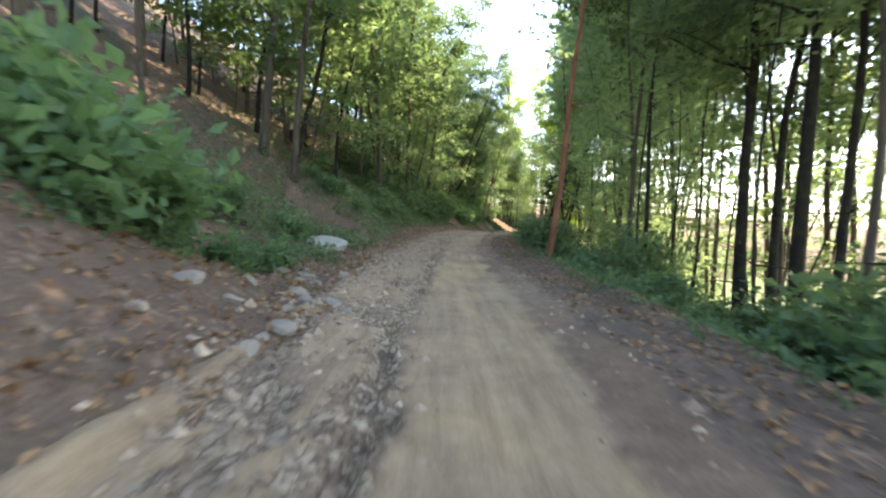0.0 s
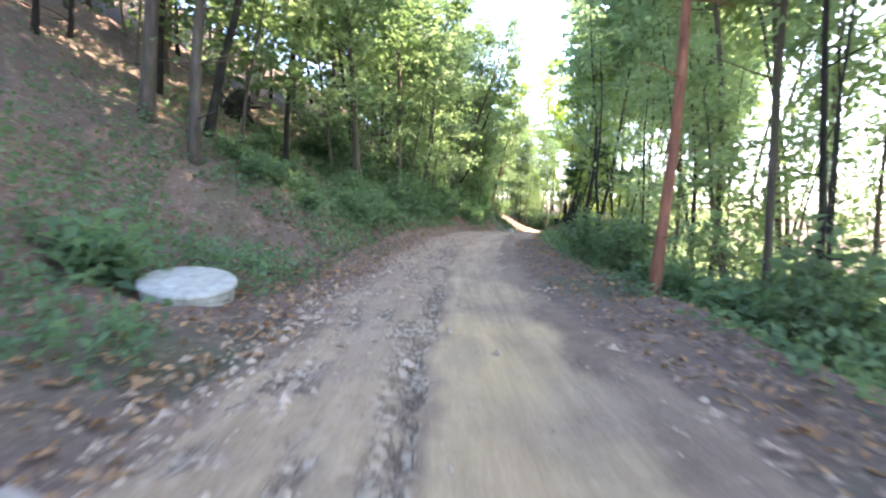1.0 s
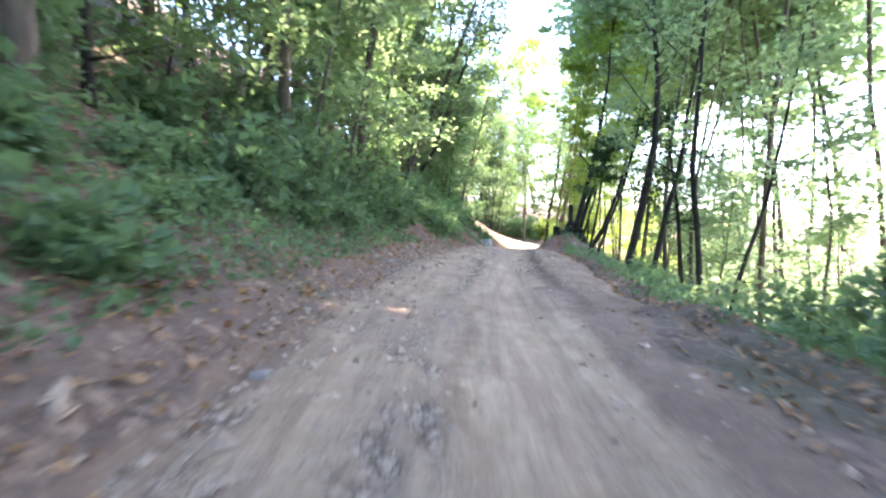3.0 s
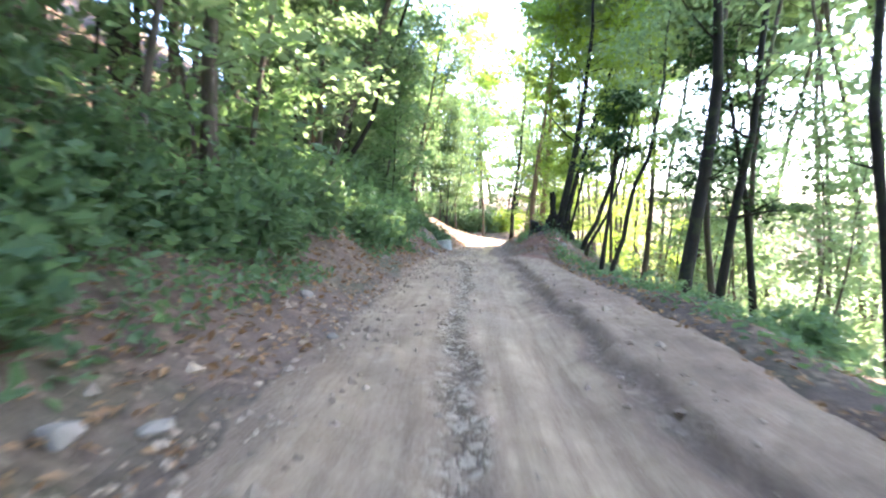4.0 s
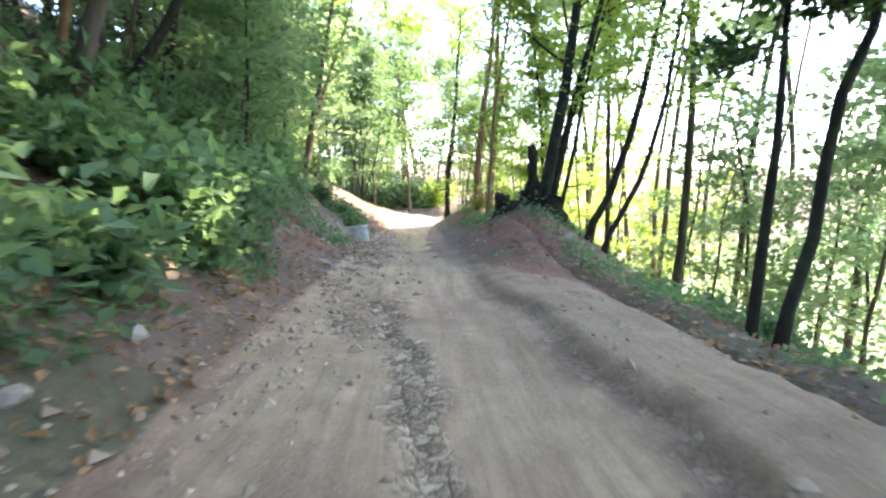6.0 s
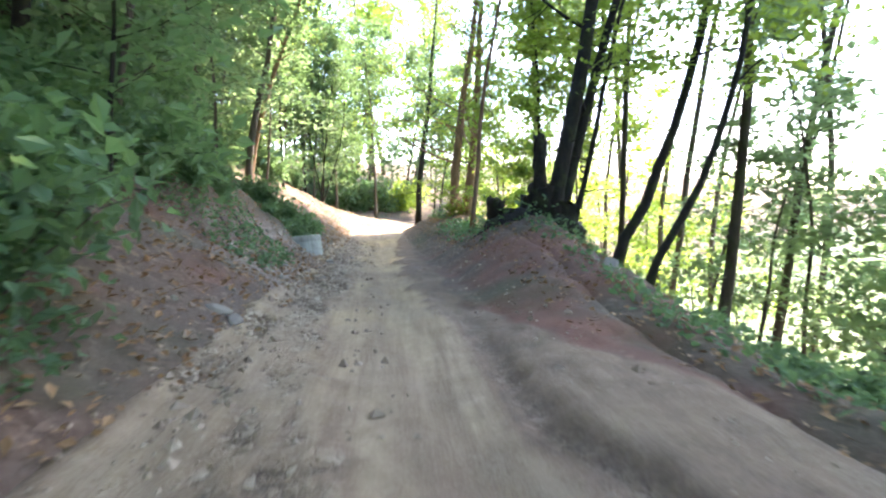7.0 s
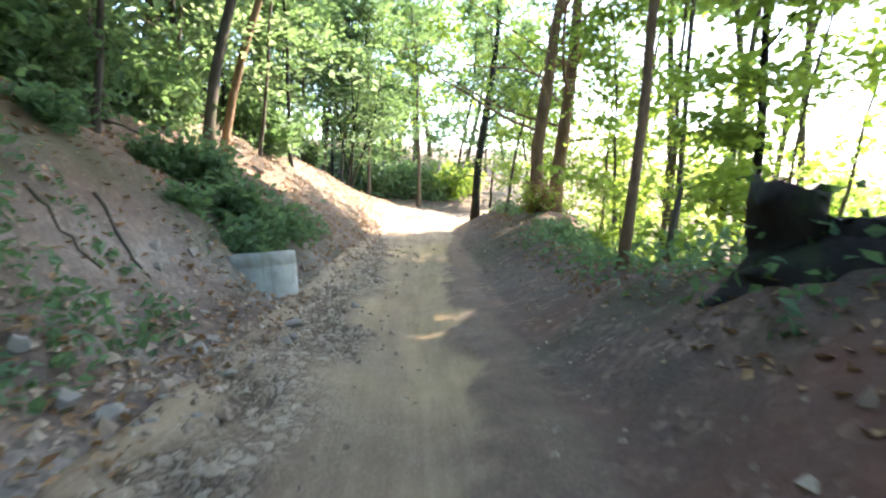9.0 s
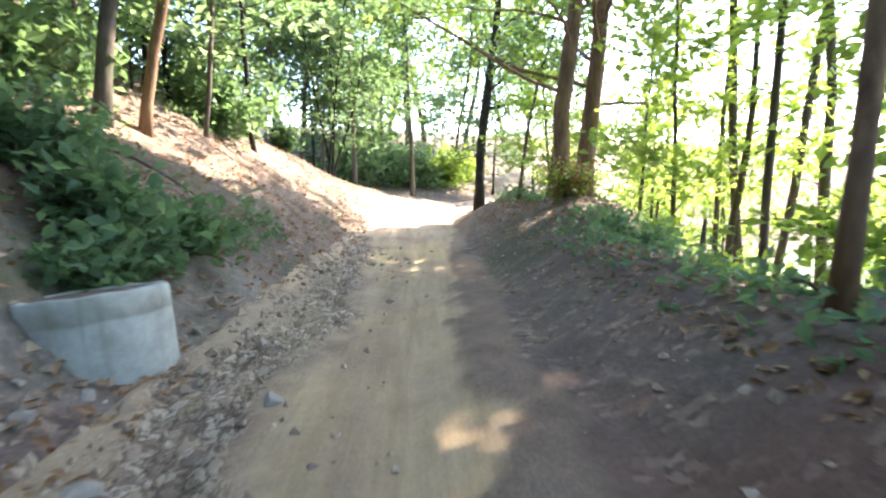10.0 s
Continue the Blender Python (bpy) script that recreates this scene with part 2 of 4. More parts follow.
def vnoise(x, y, size, octaves=4, seed=0, gain=0.55):
    """Uneven value noise; size is the length of its largest lumps in metres."""
    out, amp = 0.0, 1.0
    for o in range(octaves):
        u, v = np.asarray(x, float) / size + 17.3 * o + seed * 7.7, np.asarray(y, float) / size + 9.1 * o + seed * 3.3
        i, j = np.floor(u).astype(int), np.floor(v).astype(int)
        fu, fv = u - i, v - j
        fu, fv = fu * fu * (3 - 2 * fu), fv * fv * (3 - 2 * fv)
        a, b = LATTICE[i % 128, j % 128], LATTICE[(i + 1) % 128, j % 128]
        c, e = LATTICE[i % 128, (j + 1) % 128], LATTICE[(i + 1) % 128, (j + 1) % 128]
        out = out + amp * ((a * (1 - fu) + b * fu) * (1 - fv) + (c * (1 - fu) + e * fu) * fv)
        amp, size = amp * gain, size * 0.5
    return out


def side_height(d, y):
    """The ground's height over the road's middle at d metres right of it."""
    d, y = np.asarray(d, float), np.asarray(y, float)
    cut = np.interp(-d, (0, 1.35, 2.0, 2.8, 4.0, 7.0, 12, 25, 60, 200), (0, 0.02, 0.42, 1.05, 1.85, 3.9, 7.0, 16, 34, 60))
    lay = np.interp(-d, (0, 1.6, 3.4, 4.6, 7.0, 12, 25, 60, 200), (0, 0.04, 0.28, 1.1, 2.9, 6.3, 15.5, 34, 60))
    w = smooth(y, 4, 8) * (1 - smooth(y, 15, 19))
    left = cut * (1 - w) + lay * w
    shelf = np.interp(-d, (0, 1.35, 1.9, 2.3, 2.8, 3.4, 4.6, 7.0, 12, 25, 60, 200), (0, 0.02, 0.12, 0.34, 0.95, 1.75, 2.45, 3.9, 7.0, 16, 34, 60))
    w = smooth(y, 48.5, 51.5) * (1 - smooth(y, 55.2, 57.2))      # the bank stands back, steep, round the second well
    left = left * (1 - w) + shelf * w
    left = left * (1 - 0.85 * smooth(y, 70, 77))
    fall = np.interp(d, (0, 2.2, 2.9, 3.6, 5.0, 9, 16, 30, 60, 400), (0, 0.03, 0.06, -0.25, -0.95, -3.4, -7.2, -12, -15, -17))
    wide = np.interp(d, (0, 1.2, 1.7, 2.3, 3.2, 4.2, 6.0, 10, 16, 30, 60, 400), (0, 0.02, 0.3, 0.63, 0.80, 0.42, -0.5, -3.2, -7.0, -12, -15, -17))
    slim = np.interp(d, (0, 1.2, 1.7, 2.3, 2.8, 3.5, 5.0, 10, 16, 30, 60, 400), (0, 0.02, 0.26, 0.54, 0.50, 0.02, -1.0, -4.0, -7.6, -12, -15, -17))
    low = smooth(y, 52.0, 55) * (1 - smooth(y, 57, 60.5))
    bank = wide * (1 - low) + slim * low
    bank = bank + 0.3 * smooth(y, 57, 61) * np.exp(-((d - 4.2) / 1.2) ** 2)
    w = smooth(y + 1.0 * (2.2 - d), 43.6, 49.2) * (1 - smooth(y, 65, 72))
    right = fall * (1 - w) + bank * w
    right = np.where(d > 0, np.maximum(right, -17), 0)
    return np.where(d < 0, left, right)


def ground_z(x, y):
    x, y = np.asarray(x, float), np.asarray(y, float)
    d = (x - centre_x(y)) * 0.97
    off = np.clip((np.abs(d) - 1.3) / 2.0, 0, 1)
    rough = off * (0.20 * vnoise(x, y, 5.0, 3, 1) + 0.09 * vnoise(x, y, 0.9, 4, 2))
    rough = rough + 0.07 * vnoise(x, y, 0.42, 3, 3) * smooth(-d, 1.4, 2.0) * smooth(y, 40, 46)      # clods on the cut
    z = road_z(y) + side_height(d, y) + rough
    hollow = np.exp(-(((x + 2.8) ** 2 + (y - 12.7) ** 2) / 0.6) ** 2)      # dug out round the first well
    knoll = 0.26 * np.exp(-((x - 9.35) / 0.9) ** 2 - ((y - 50.2) / 1.1) ** 2)      # the stump's own mound
    knoll = knoll + 0.34 * np.exp(-((x - 5.05) / 0.5) ** 2 - ((y - 54.95) / 0.6) ** 2)      # soil slid against the second well
    return z + knoll - hollow * np.clip(z + 0.74, 0, 1)


def ground(x, y):
    return float(ground_z(x, y))


# ---------- end of terrain ----------
def smooth_faces(me):
    me.polygons.foreach_set("use_smooth", np.ones(len(me.polygons), bool))


def grid_mesh(name, X, Y, Z, mat):
    r, c = X.shape
    me = bpy.data.meshes.new(name)
    idx = np.arange(r * c).reshape(r, c)
    q = np.stack([idx[:-1, :-1], idx[:-1, 1:], idx[1:, 1:], idx[1:, :-1]], -1).reshape(-1, 4)
    me.from_pydata(np.stack([X, Y, Z], -1).reshape(-1, 3).tolist(), [], q.tolist())
    me.materials.append(mat)
    smooth_faces(me)
    return me


def clay(D, X, Y):
    """Where bare reddish clay shows on the cut."""
    left = 0.6 * np.exp(-((Y - 52) / 4.5) ** 2) * smooth(-D, 2.5, 3.3) * (1 - smooth(-D, 7, 9)) * (0.8 + 0.8 * vnoise(X, Y, 1.1, 4, 22))
    return np.clip(left + 0.75 * np.exp(-((Y - 47) / 4.5) ** 2 - ((D - 1.9) / 1.1) ** 2) + 0.6 * vnoise(X, Y, 0.8, 4, 21) * np.exp(-((Y - 47) / 6) ** 2), 0, 0.85)


def rubble(D, X, Y):
    """Pale grit and broken stone spread at the foot of the bank below the second well."""
    w = smooth(Y, 48.0, 50.5) * (1 - smooth(Y, 56.5, 58.5)) * smooth(-D, 1.0, 1.5) * (1 - smooth(-D, 2.5, 3.3))
    return np.clip(w * (0.6 + 0.7 * vnoise(X, Y, 0.7, 4, 23)), 0, 1)


def build_ground():
    D = np.concatenate([-np.geomspace(420, 12, 26), np.arange(-11.6, -4, 0.45), np.arange(-4, 4.6, 0.13), np.arange(4.8, 12, 0.5), np.geomspace(12.3, 1500, 30)])
    Yv = np.concatenate([np.arange(-60, -4, 4.0), np.arange(-4, 78, 0.25), np.arange(78, 130, 2.5), np.geomspace(131, 1500, 14)])
    Dg, Yg = np.meshgrid(D, Yv)
    Xg = centre_x(np.clip(Yg, -60, 140)) + Dg / 0.97
    Zg = ground_z(Xg, Yg)
    Zg = np.where((Dg > -1.5) & (Dg < 2.45), Zg - 0.3 * smooth(Dg, -1.5, -1.2) * (1 - smooth(Dg, 2.1, 2.45)) - 0.04, Zg)
    ob = new("ground", grid_mesh("ground", Xg, Yg, Zg, FLOOR))
    a = ob.data.attributes.new("open", "FLOAT", "POINT")
    a.data.foreach_set("value", np.clip(smooth(Dg, 8, 17) + 0.5 * vnoise(Xg, Yg, 4.0, 4, 15) * smooth(Dg, 4, 8), 0, 1).ravel().astype(np.float32))
    a = ob.data.attributes.new("clay", "FLOAT", "POINT")
    a.data.foreach_set("value", clay(Dg, Xg, Yg).ravel().astype(np.float32))
    a = ob.data.attributes.new("rubble", "FLOAT", "POINT")
    a.data.foreach_set("value", rubble(Dg, Xg, Yg).ravel().astype(np.float32))
    return tagged(ob, "sloping woodland floor of brown leaf litter and soil", "ground", kind="structure")


def rut(d, c, w):
    return np.exp(-((d - c) / w) ** 2)


BY = (-60, 4, 8, 13, 16, 20, 25, 31, 35, 38, 40.5, 43, 46, 52, 57, 62, 66, 140)        # along the track:
BAND_R = (1.15, 1.15, 1.14, 1.16, 1.18, 1.24, 1.3, 1.12, 1.06, 1.15, 1.1, 0.84, 0.52, 0.46, 0.55, 0.62, 1.3, 1.3)     # smooth pale band, right edge
BAND_L = (-0.2, -0.28, -0.2, 0.08, 0.07, 0.0, 0.08, 0.2, 0.27, 0.3, 0.22, -0.3, -0.6, -0.52, -0.6, -0.7, -1.5, -1.5)  # and left edge
BROKEN = (-1.6, -1.85, -1.5, -1.05, -1.2, -1.35, -1.25, -1.15, -1.1, -1.15, -1.35, -1.55, -1.7, -2.1, -1.9, -1.6, -1.7, -1.7)  # broken pale strip, left edge


def bands(D, Y, X):
    """The track's strips across: smooth pale band, broken strip, gullies and side, each 0 to 1."""
    w = (0.10 + 0.10 * smooth(Y, 44, 48)) * vnoise(X, Y, 0.9, 4, 41) + 0.05 * vnoise(X, Y, 0.16, 2, 42)
    d = D + w
    r, l, k = (soft_line(Y, BY, v) for v in (BAND_R, BAND_L, BROKEN))
    pale = smooth(d, l - 0.06, l + 0.10) * (1 - smooth(d, r - 0.10, r + 0.08))
    broken = smooth(d, k - 0.10, k + 0.16) * (1 - smooth(d, l - 0.10, l + 0.04))
    crack = np.clip(2.0 * vnoise(X * 1.8, Y * 0.6, 0.5, 4, 21, 0.62), 0, 1) * (1 - 0.75 * smooth(Y, 23, 28) * (1 - smooth(Y, 41, 43)))
    mid = rut(d, l - 0.20, 0.17) * smooth(Y, 24, 32) * (1 - smooth(Y, 41, 44)) + 0.8 * rut(d, l - 0.12, 0.12) * (1 - smooth(Y, 11, 20)) + 0.5 * rut(d, l - 0.3, 0.3) * smooth(Y, 44, 47)
    side = rut(d, r + 0.16, 0.12) * smooth(Y, 24, 32) * (1 - smooth(Y, 45, 48))
    right = smooth(d, r + 0.2, r + 0.34) * smooth(Y, 24, 31) * (1 - smooth(Y, 42.5, 46))
    return pale, broken, crack, np.clip(mid, 0, 1), side, right


def road_height(D, Y, X):
    """The track's own relief over the smooth road: wheel marks, washed gullies, broken ground."""
    pale, broken, crack, mid, side, right = bands(D, Y, X)
    r, l = soft_line(Y, BY, BAND_R), soft_line(Y, BY, BAND_L)
    h = -0.035 * pale - 0.05 * rut(D, (r + l) / 2 + 0.1, 0.22) * (r - l > 0.7)
    h = h + broken * (0.03 - 0.05 * crack + 0.02 * vnoise(X, Y, 0.5, 3, 43))
    h = h - 0.10 * mid * (0.5 + crack) - 0.07 * side + 0.05 * right
    h = h + 0.014 * vnoise(X, Y, 0.7, 5, 3, 0.65) + 0.03 * np.clip(vnoise(X, Y, 0.35, 3, 8, 0.6) - 0.55, 0, 1) * (1 - pale)
    return h


def build_road():
    D = np.arange(-1.75, 2.66, 0.06)
    Yv = np.concatenate([np.arange(-30, -2, 0.8), np.arange(-2, 62, 0.08), np.arange(62, 74, 0.16), np.arange(74, 84, 0.4)])
    Dg, Yg = np.meshgrid(D, Yv)
    widen = 1 + 0.9 * smooth(Yg, 66, 74)
    Dg = Dg * widen
    Xg = centre_x(Yg) + Dg / 0.97
    edge = np.minimum(smooth(Dg / widen, -1.75, -1.45), 1 - smooth(Dg / widen, 2.1, 2.65))
    Zg = ground_z(Xg, Yg) + road_height(Dg, Yg, Xg) * edge + 0.03 * edge - 0.10 * (1 - edge)
    ob = new("road", grid_mesh("road", Xg, Yg, Zg, ROAD))
    pale, broken, crack, mid, side, right = bands(Dg / widen, Yg, Xg)
    blotch = vnoise(Xg, Yg, 1.3, 4, 4)
    wear = 0.85 * pale + broken * (0.72 - 0.55 * crack) + 0.42 * right + 0.9 * smooth(Yg, 66, 70)
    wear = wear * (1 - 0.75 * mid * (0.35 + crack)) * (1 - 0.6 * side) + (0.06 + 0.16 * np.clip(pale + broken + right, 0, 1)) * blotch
    wear -= 0.35 * pale * rut(Dg / widen, (soft_line(Yg, BY, BAND_R) + soft_line(Yg, BY, BAND_L)) / 2 - 0.15, 0.16) * smooth(Yg, 30, 40)
    k, r = soft_line(Yg, BY, BROKEN), soft_line(Yg, BY, BAND_R)
    d = Dg / widen + 0.12 * vnoise(Xg, Yg, 0.8, 4, 6)
    far = r + 0.15 + 1.0 * smooth(Yg, 24, 31) * (1 - smooth(Yg, 42, 46))
    litter = np.maximum(1 - smooth(d, k - 0.3, k - 0.02), 0.8 * smooth(d, far, far + 0.55)) * (1 - smooth(Yg, 66, 72)) + 0.15 * blotch
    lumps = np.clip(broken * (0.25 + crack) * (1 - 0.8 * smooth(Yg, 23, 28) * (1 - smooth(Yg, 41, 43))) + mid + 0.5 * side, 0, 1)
    # ochre clay up to y 19, sun through leaves as colour from y 44
    for key, val in (("wear", wear), ("litter", litter), ("lumps", lumps), ("ochre_glow", (pale + 0.4 * broken) * (0.55 * (1 - smooth(Yg, 11, 19)) + 0.55 * smooth(Yg, 44, 49) * (1 - smooth(Yg, 61, 66))) * (0.7 + 0.6 * blotch)), ("clay", clay(Dg / widen, Xg, Yg))):
        a = ob.data.attributes.new(key, "FLOAT", "POINT")
        a.data.foreach_set("value", np.clip(val, 0, 1).ravel().astype(np.float32))
    for key, val in (("across", 6.5 * Dg / widen), ("along", 0.45 * Yg)):
        a = ob.data.attributes.new(key, "FLOAT", "POINT")
        a.data.foreach_set("value", val.ravel().astype(np.float32))
    return tagged(ob, "rutted dirt track with pale dusty wheel marks", "road", kind="structure")


build_ground()
build_road()


# ---------- builders ----------
def part(name, me, mat, parent, label=""):
    """Links a mesh or bmesh as one part of a thing."""
    if isinstance(me, bmesh.types.BMesh):
        bm, me = me, bpy.data.meshes.new(name)
        bm.to_mesh(me)
        bm.free()
        smooth_faces(me)
    if mat and not me.materials:
        me.materials.append(mat)
    ob = new(name, me)
    ob.parent = parent
    if label:
        ob["label"] = label
    return ob


def thing(name, x, y, label, category, group="", z=None, kind="", turn=0.0):
    e = new(name)
    e.empty_display_size = 0.2
    e.matrix_basis = pose(x, y, ground(x, y) if z is None else z, 0, 0, turn)
    return tagged(e, label, category, group, kind)


def tube(bm, pts, radii, sides=8, rng=None, knob=0.0, cap=True):
    """A tapered tube along points, added to bm."""
    rings, n = [], len(pts)
    ref = Vector((1, 0.01, 0.02))
    for i, (p, r) in enumerate(zip(pts, radii)):
        t = (Vector(pts[min(i + 1, n - 1)]) - Vector(pts[max(i - 1, 0)])).normalized()
        a = ref - t * ref.dot(t)
        if a.length < 0.05:
            a = Vector((0, 1, 0)) - t * t.y
        a.normalize()
        b = t.cross(a)
        ring = []
        for k in range(sides):
            an = 2 * math.pi * k / sides
            rr = r * (1 + (rng.uniform(-knob, knob) if rng else 0))
            ring.append(bm.verts.new(Vector(p) + a * (rr * math.cos(an)) + b * (rr * math.sin(an))))
        rings.append(ring)
    for r0, r1 in zip(rings, rings[1:]):
        for k in range(sides):
            bm.faces.new((r0[k], r0[(k + 1) % sides], r1[(k + 1) % sides], r1[k]))
    if cap:
        bm.faces.new(rings[-1])
        bm.faces.new(rings[0][::-1])


def bent_line(rng, start, way, length, steps, wander, lift=0.0):
    p, w, out = Vector(start), Vector(way).normalized(), [Vector(start)]
    for _ in range(steps):
        w = (w + Vector((rng.uniform(-1, 1), rng.uniform(-1, 1), rng.uniform(-1, 1))) * wander + Vector((0, 0, lift))).normalized()
        p = p + w * (length / steps)
        out.append(p.copy())
    return out


def axis_line(rng, axis, height, n):
    """A trunk's line through given offsets from its foot, going on upwards and straightening."""
    pts = [Vector((axis[0][0], axis[0][1], -0.3))] + [Vector(a) for a in axis]
    way = (pts[-1] - pts[-2]).normalized()
    while pts[-1].z < height:
        way = (way + Vector((rng.uniform(-0.1, 0.1), rng.uniform(-0.1, 0.1), 0.12))).normalized()
        pts.append(pts[-1] + way * 0.9)
    run = [0.0]
    for a, b in zip(pts, pts[1:]):
        run.append(run[-1] + (b - a).length)
    out = []
    for i in range(n + 1):
        f = run[-1] * i / n
        out.append(Vector([float(np.interp(f, run, [p[k] for p in pts])) for k in range(3)]))
    return out


def leaf_mesh(name, centres, normals, sizes, nrng, narrow=0.62):
    """One mesh of many folded leaf blades."""
    n = len(centres)
    c, nv = np.asarray(centres), np.asarray(normals)
    nv = nv / np.linalg.norm(nv, axis=1, keepdims=True)
    r = nrng.normal(size=(n, 3))
    a = r - nv * (r * nv).sum(1, keepdims=True)
    a /= np.linalg.norm(a, axis=1, keepdims=True)
    b = np.cross(nv, a)
    s = np.asarray(sizes)[:, None]
    droop = nv * s * -0.12
    tip, base = c + a * s * 0.5 + droop, c - a * s * 0.5
    lft, rgt = c + b * s * narrow * 0.5 - a * s * 0.06 + nv * s * 0.06, c - b * s * narrow * 0.5 - a * s * 0.06 + nv * s * 0.06
    v = np.stack([base, lft, tip, rgt], 1).reshape(-1, 3)
    i = np.arange(n)[:, None] * 4
    f = np.concatenate([i + [0, 2, 1], i + [0, 3, 2]], 1).reshape(-1, 3)
    me = bpy.data.meshes.new(name)
    me.from_pydata(v.tolist(), [], f.tolist())
    return me


def sprays(points, nrng, per, spread, size, flat=0.16, tilt=0.25):
    """Leaves in flat sprays round twig points."""
    P = np.repeat(np.asarray(points, float), per, 0)
    n = len(P)
    ax = np.repeat(nrng.normal(size=(len(points), 3)) * tilt + (0, 0, 1), per, 0)
    ax /= np.linalg.norm(ax, axis=1, keepdims=True)
    o = nrng.normal(size=(n, 3)) * spread
    along = (o * ax).sum(1, keepdims=True)
    o -= ax * along * (1 - flat)
    nor = ax + nrng.normal(size=(n, 3)) * 0.38
    return P + o, nor, size * nrng.uniform(0.55, 1.25, n)


def tree_parts(root, seed, height, radius, lean=(0, 0), fork=None, crown_from=0.3, limbs=16, reach=2.6, per=26, leaf=0.17,
               bark=None, leaf_mat=None, wander=0.05, dead=0, sides=9, spread=0.36, crown_to=1.0, curve=0.0, sweep=None, axis=None, twig_count=2, split=False):
    """A tapered trunk with limbs, and a crown of leaf sprays on the twigs."""
    rng, nrng = random.Random(seed), np.random.default_rng(seed)
    bm = bmesh.new()
    way = Vector((lean[0], lean[1], 1))
    stems = [(Vector((0, 0, -0.25)), way, height, radius)] + (fork or [])
    twigs, limb_woods = [], []
    for si, (s0, w0, h0, r0) in enumerate(stems):
        n = 14
        if axis and si == 0:
            line = axis_line(rng, axis, h0, n)
        else:
            line = bent_line(rng, s0, w0, h0, n, wander, curve)
        rad = [r0 * (1.35 if i == 0 and si == 0 else 1.0) * (1 - 0.82 * (i / n) ** 1.15) for i in range(n + 1)]
        tube(bm, line, rad, sides, rng, 0.07)
        k = limbs if si == 0 else max(4, limbs // 2)
        for j in range(k):
            f = crown_from + (crown_to - crown_from) * (j + rng.random()) / k
            f = min(f, 0.985)
            i = min(int(f * n), n - 1)
            p = line[i].lerp(line[i + 1], f * n - i)
            an = rng.uniform(0, 2 * math.pi)
            up = rng.uniform(0.05, 0.6) + 0.5 * f
            w = Vector((math.cos(an), math.sin(an), up))
            if sweep:
                w += Vector(sweep) * rng.uniform(0.2, 1.0)
            L = reach * (1.15 - 0.75 * max(0, f - crown_from) / max(0.05, 1 - crown_from)) * rng.uniform(0.55, 1.15)
            ln = bent_line(rng, p, w, L, 5, 0.16, -0.02)
            wood = bmesh.new() if split else bm
            rb = max(0.012, rad[i] * rng.uniform(0.22, 0.4))
            tube(wood, ln if split else ln[::2] + ln[-1:], [rb * (1 - 0.8 * q / 5) for q in (range(6) if split else (0, 2, 4, 5))], 5 if split else 3, cap=False)
            for q in range(2, 6):
                for twig in range(twig_count):
                    tw = bent_line(rng, ln[q], (rng.uniform(-1, 1), rng.uniform(-1, 1), rng.uniform(-0.25, 0.45)), L * rng.uniform(0.18, 0.42), 2, 0.2, -0.05)
                    if split or twig == 0:
                        tube(wood, (tw[0], tw[2]), (rb * 0.3, 0.004), 3, cap=False)
                    twigs += [tw[1], tw[2]]
            if split:
                limb_woods.append(wood)
        for j in range(dead):
            f = rng.uniform(0.12, crown_from)
            i = int(f * n)
            an = rng.uniform(0, 2 * math.pi)
            ln = bent_line(rng, line[i], (math.cos(an), math.sin(an), rng.uniform(-0.1, 0.5)), rng.uniform(0.4, 1.3), 3, 0.2)
            tube(bm, ln, (0.022, 0.015, 0.009, 0.004), 4, cap=False)
    stem = part("trunk", bm, bark or BARK, root)
    for wood in limb_woods:
        part("limb", wood, bark or BARK, stem)
    if twigs and per:
        c, nv, s = sprays([tuple(t) for t in twigs], nrng, per, spread, leaf)
        part("crown", leaf_mesh("crown", c, nv, s, nrng), leaf_mat or LEAF_FOREST, root)
    return root


def shrub_parts(root, seed, height, width, stems=9, per=22, leaf=0.14, mat=None, bark=None, spread=0.2):
    rng, nrng = random.Random(seed), np.random.default_rng(seed)
    bm = bmesh.new()
    twigs = []
    for _ in range(stems):
        an, out = rng.uniform(0, 2 * math.pi), rng.uniform(0.1, 1.0)
        ln = bent_line(rng, (rng.uniform(-0.12, 0.12), rng.uniform(-0.12, 0.12), -0.08),
                       (math.cos(an) * out * width / height, math.sin(an) * out * width / height, 1), height * rng.uniform(0.6, 1.1), 5, 0.14, -0.03)
        tube(bm, ln, [0.016 * (1 - 0.15 * i) for i in range(6)], 3, cap=False)
        for q in range(1, 6):
            for _ in range(2):
                tw = bent_line(rng, ln[q], (rng.uniform(-1, 1), rng.uniform(-1, 1), rng.uniform(0, 0.6)), height * rng.uniform(0.1, 0.28), 2, 0.2)
                if q > 3:
                    tube(bm, (tw[0], tw[2]), (0.007, 0.003), 3, cap=False)
                twigs += [tw[1], tw[2]]
    part("stem", bm, bark or BARK, root)
    c, nv, s = sprays([tuple(t) for t in twigs], nrng, per, spread, leaf, flat=0.4, tilt=0.5)
    part("foliage", leaf_mesh("foliage", c, nv, s, nrng), mat or LEAF_SHRUB, root)
    return root


# ---------- trees that stand out, one by one ----------
OWN = []       # their spots, kept free of other trees


def own_tree(name, label, x, y, seed, height, radius, axis=None, **kw):
    t = thing(name, x, y, label, "tree")
    OWN.append((x, y))
    return tree_parts(t, seed, height, radius, axis=axis, split=True, **kw)


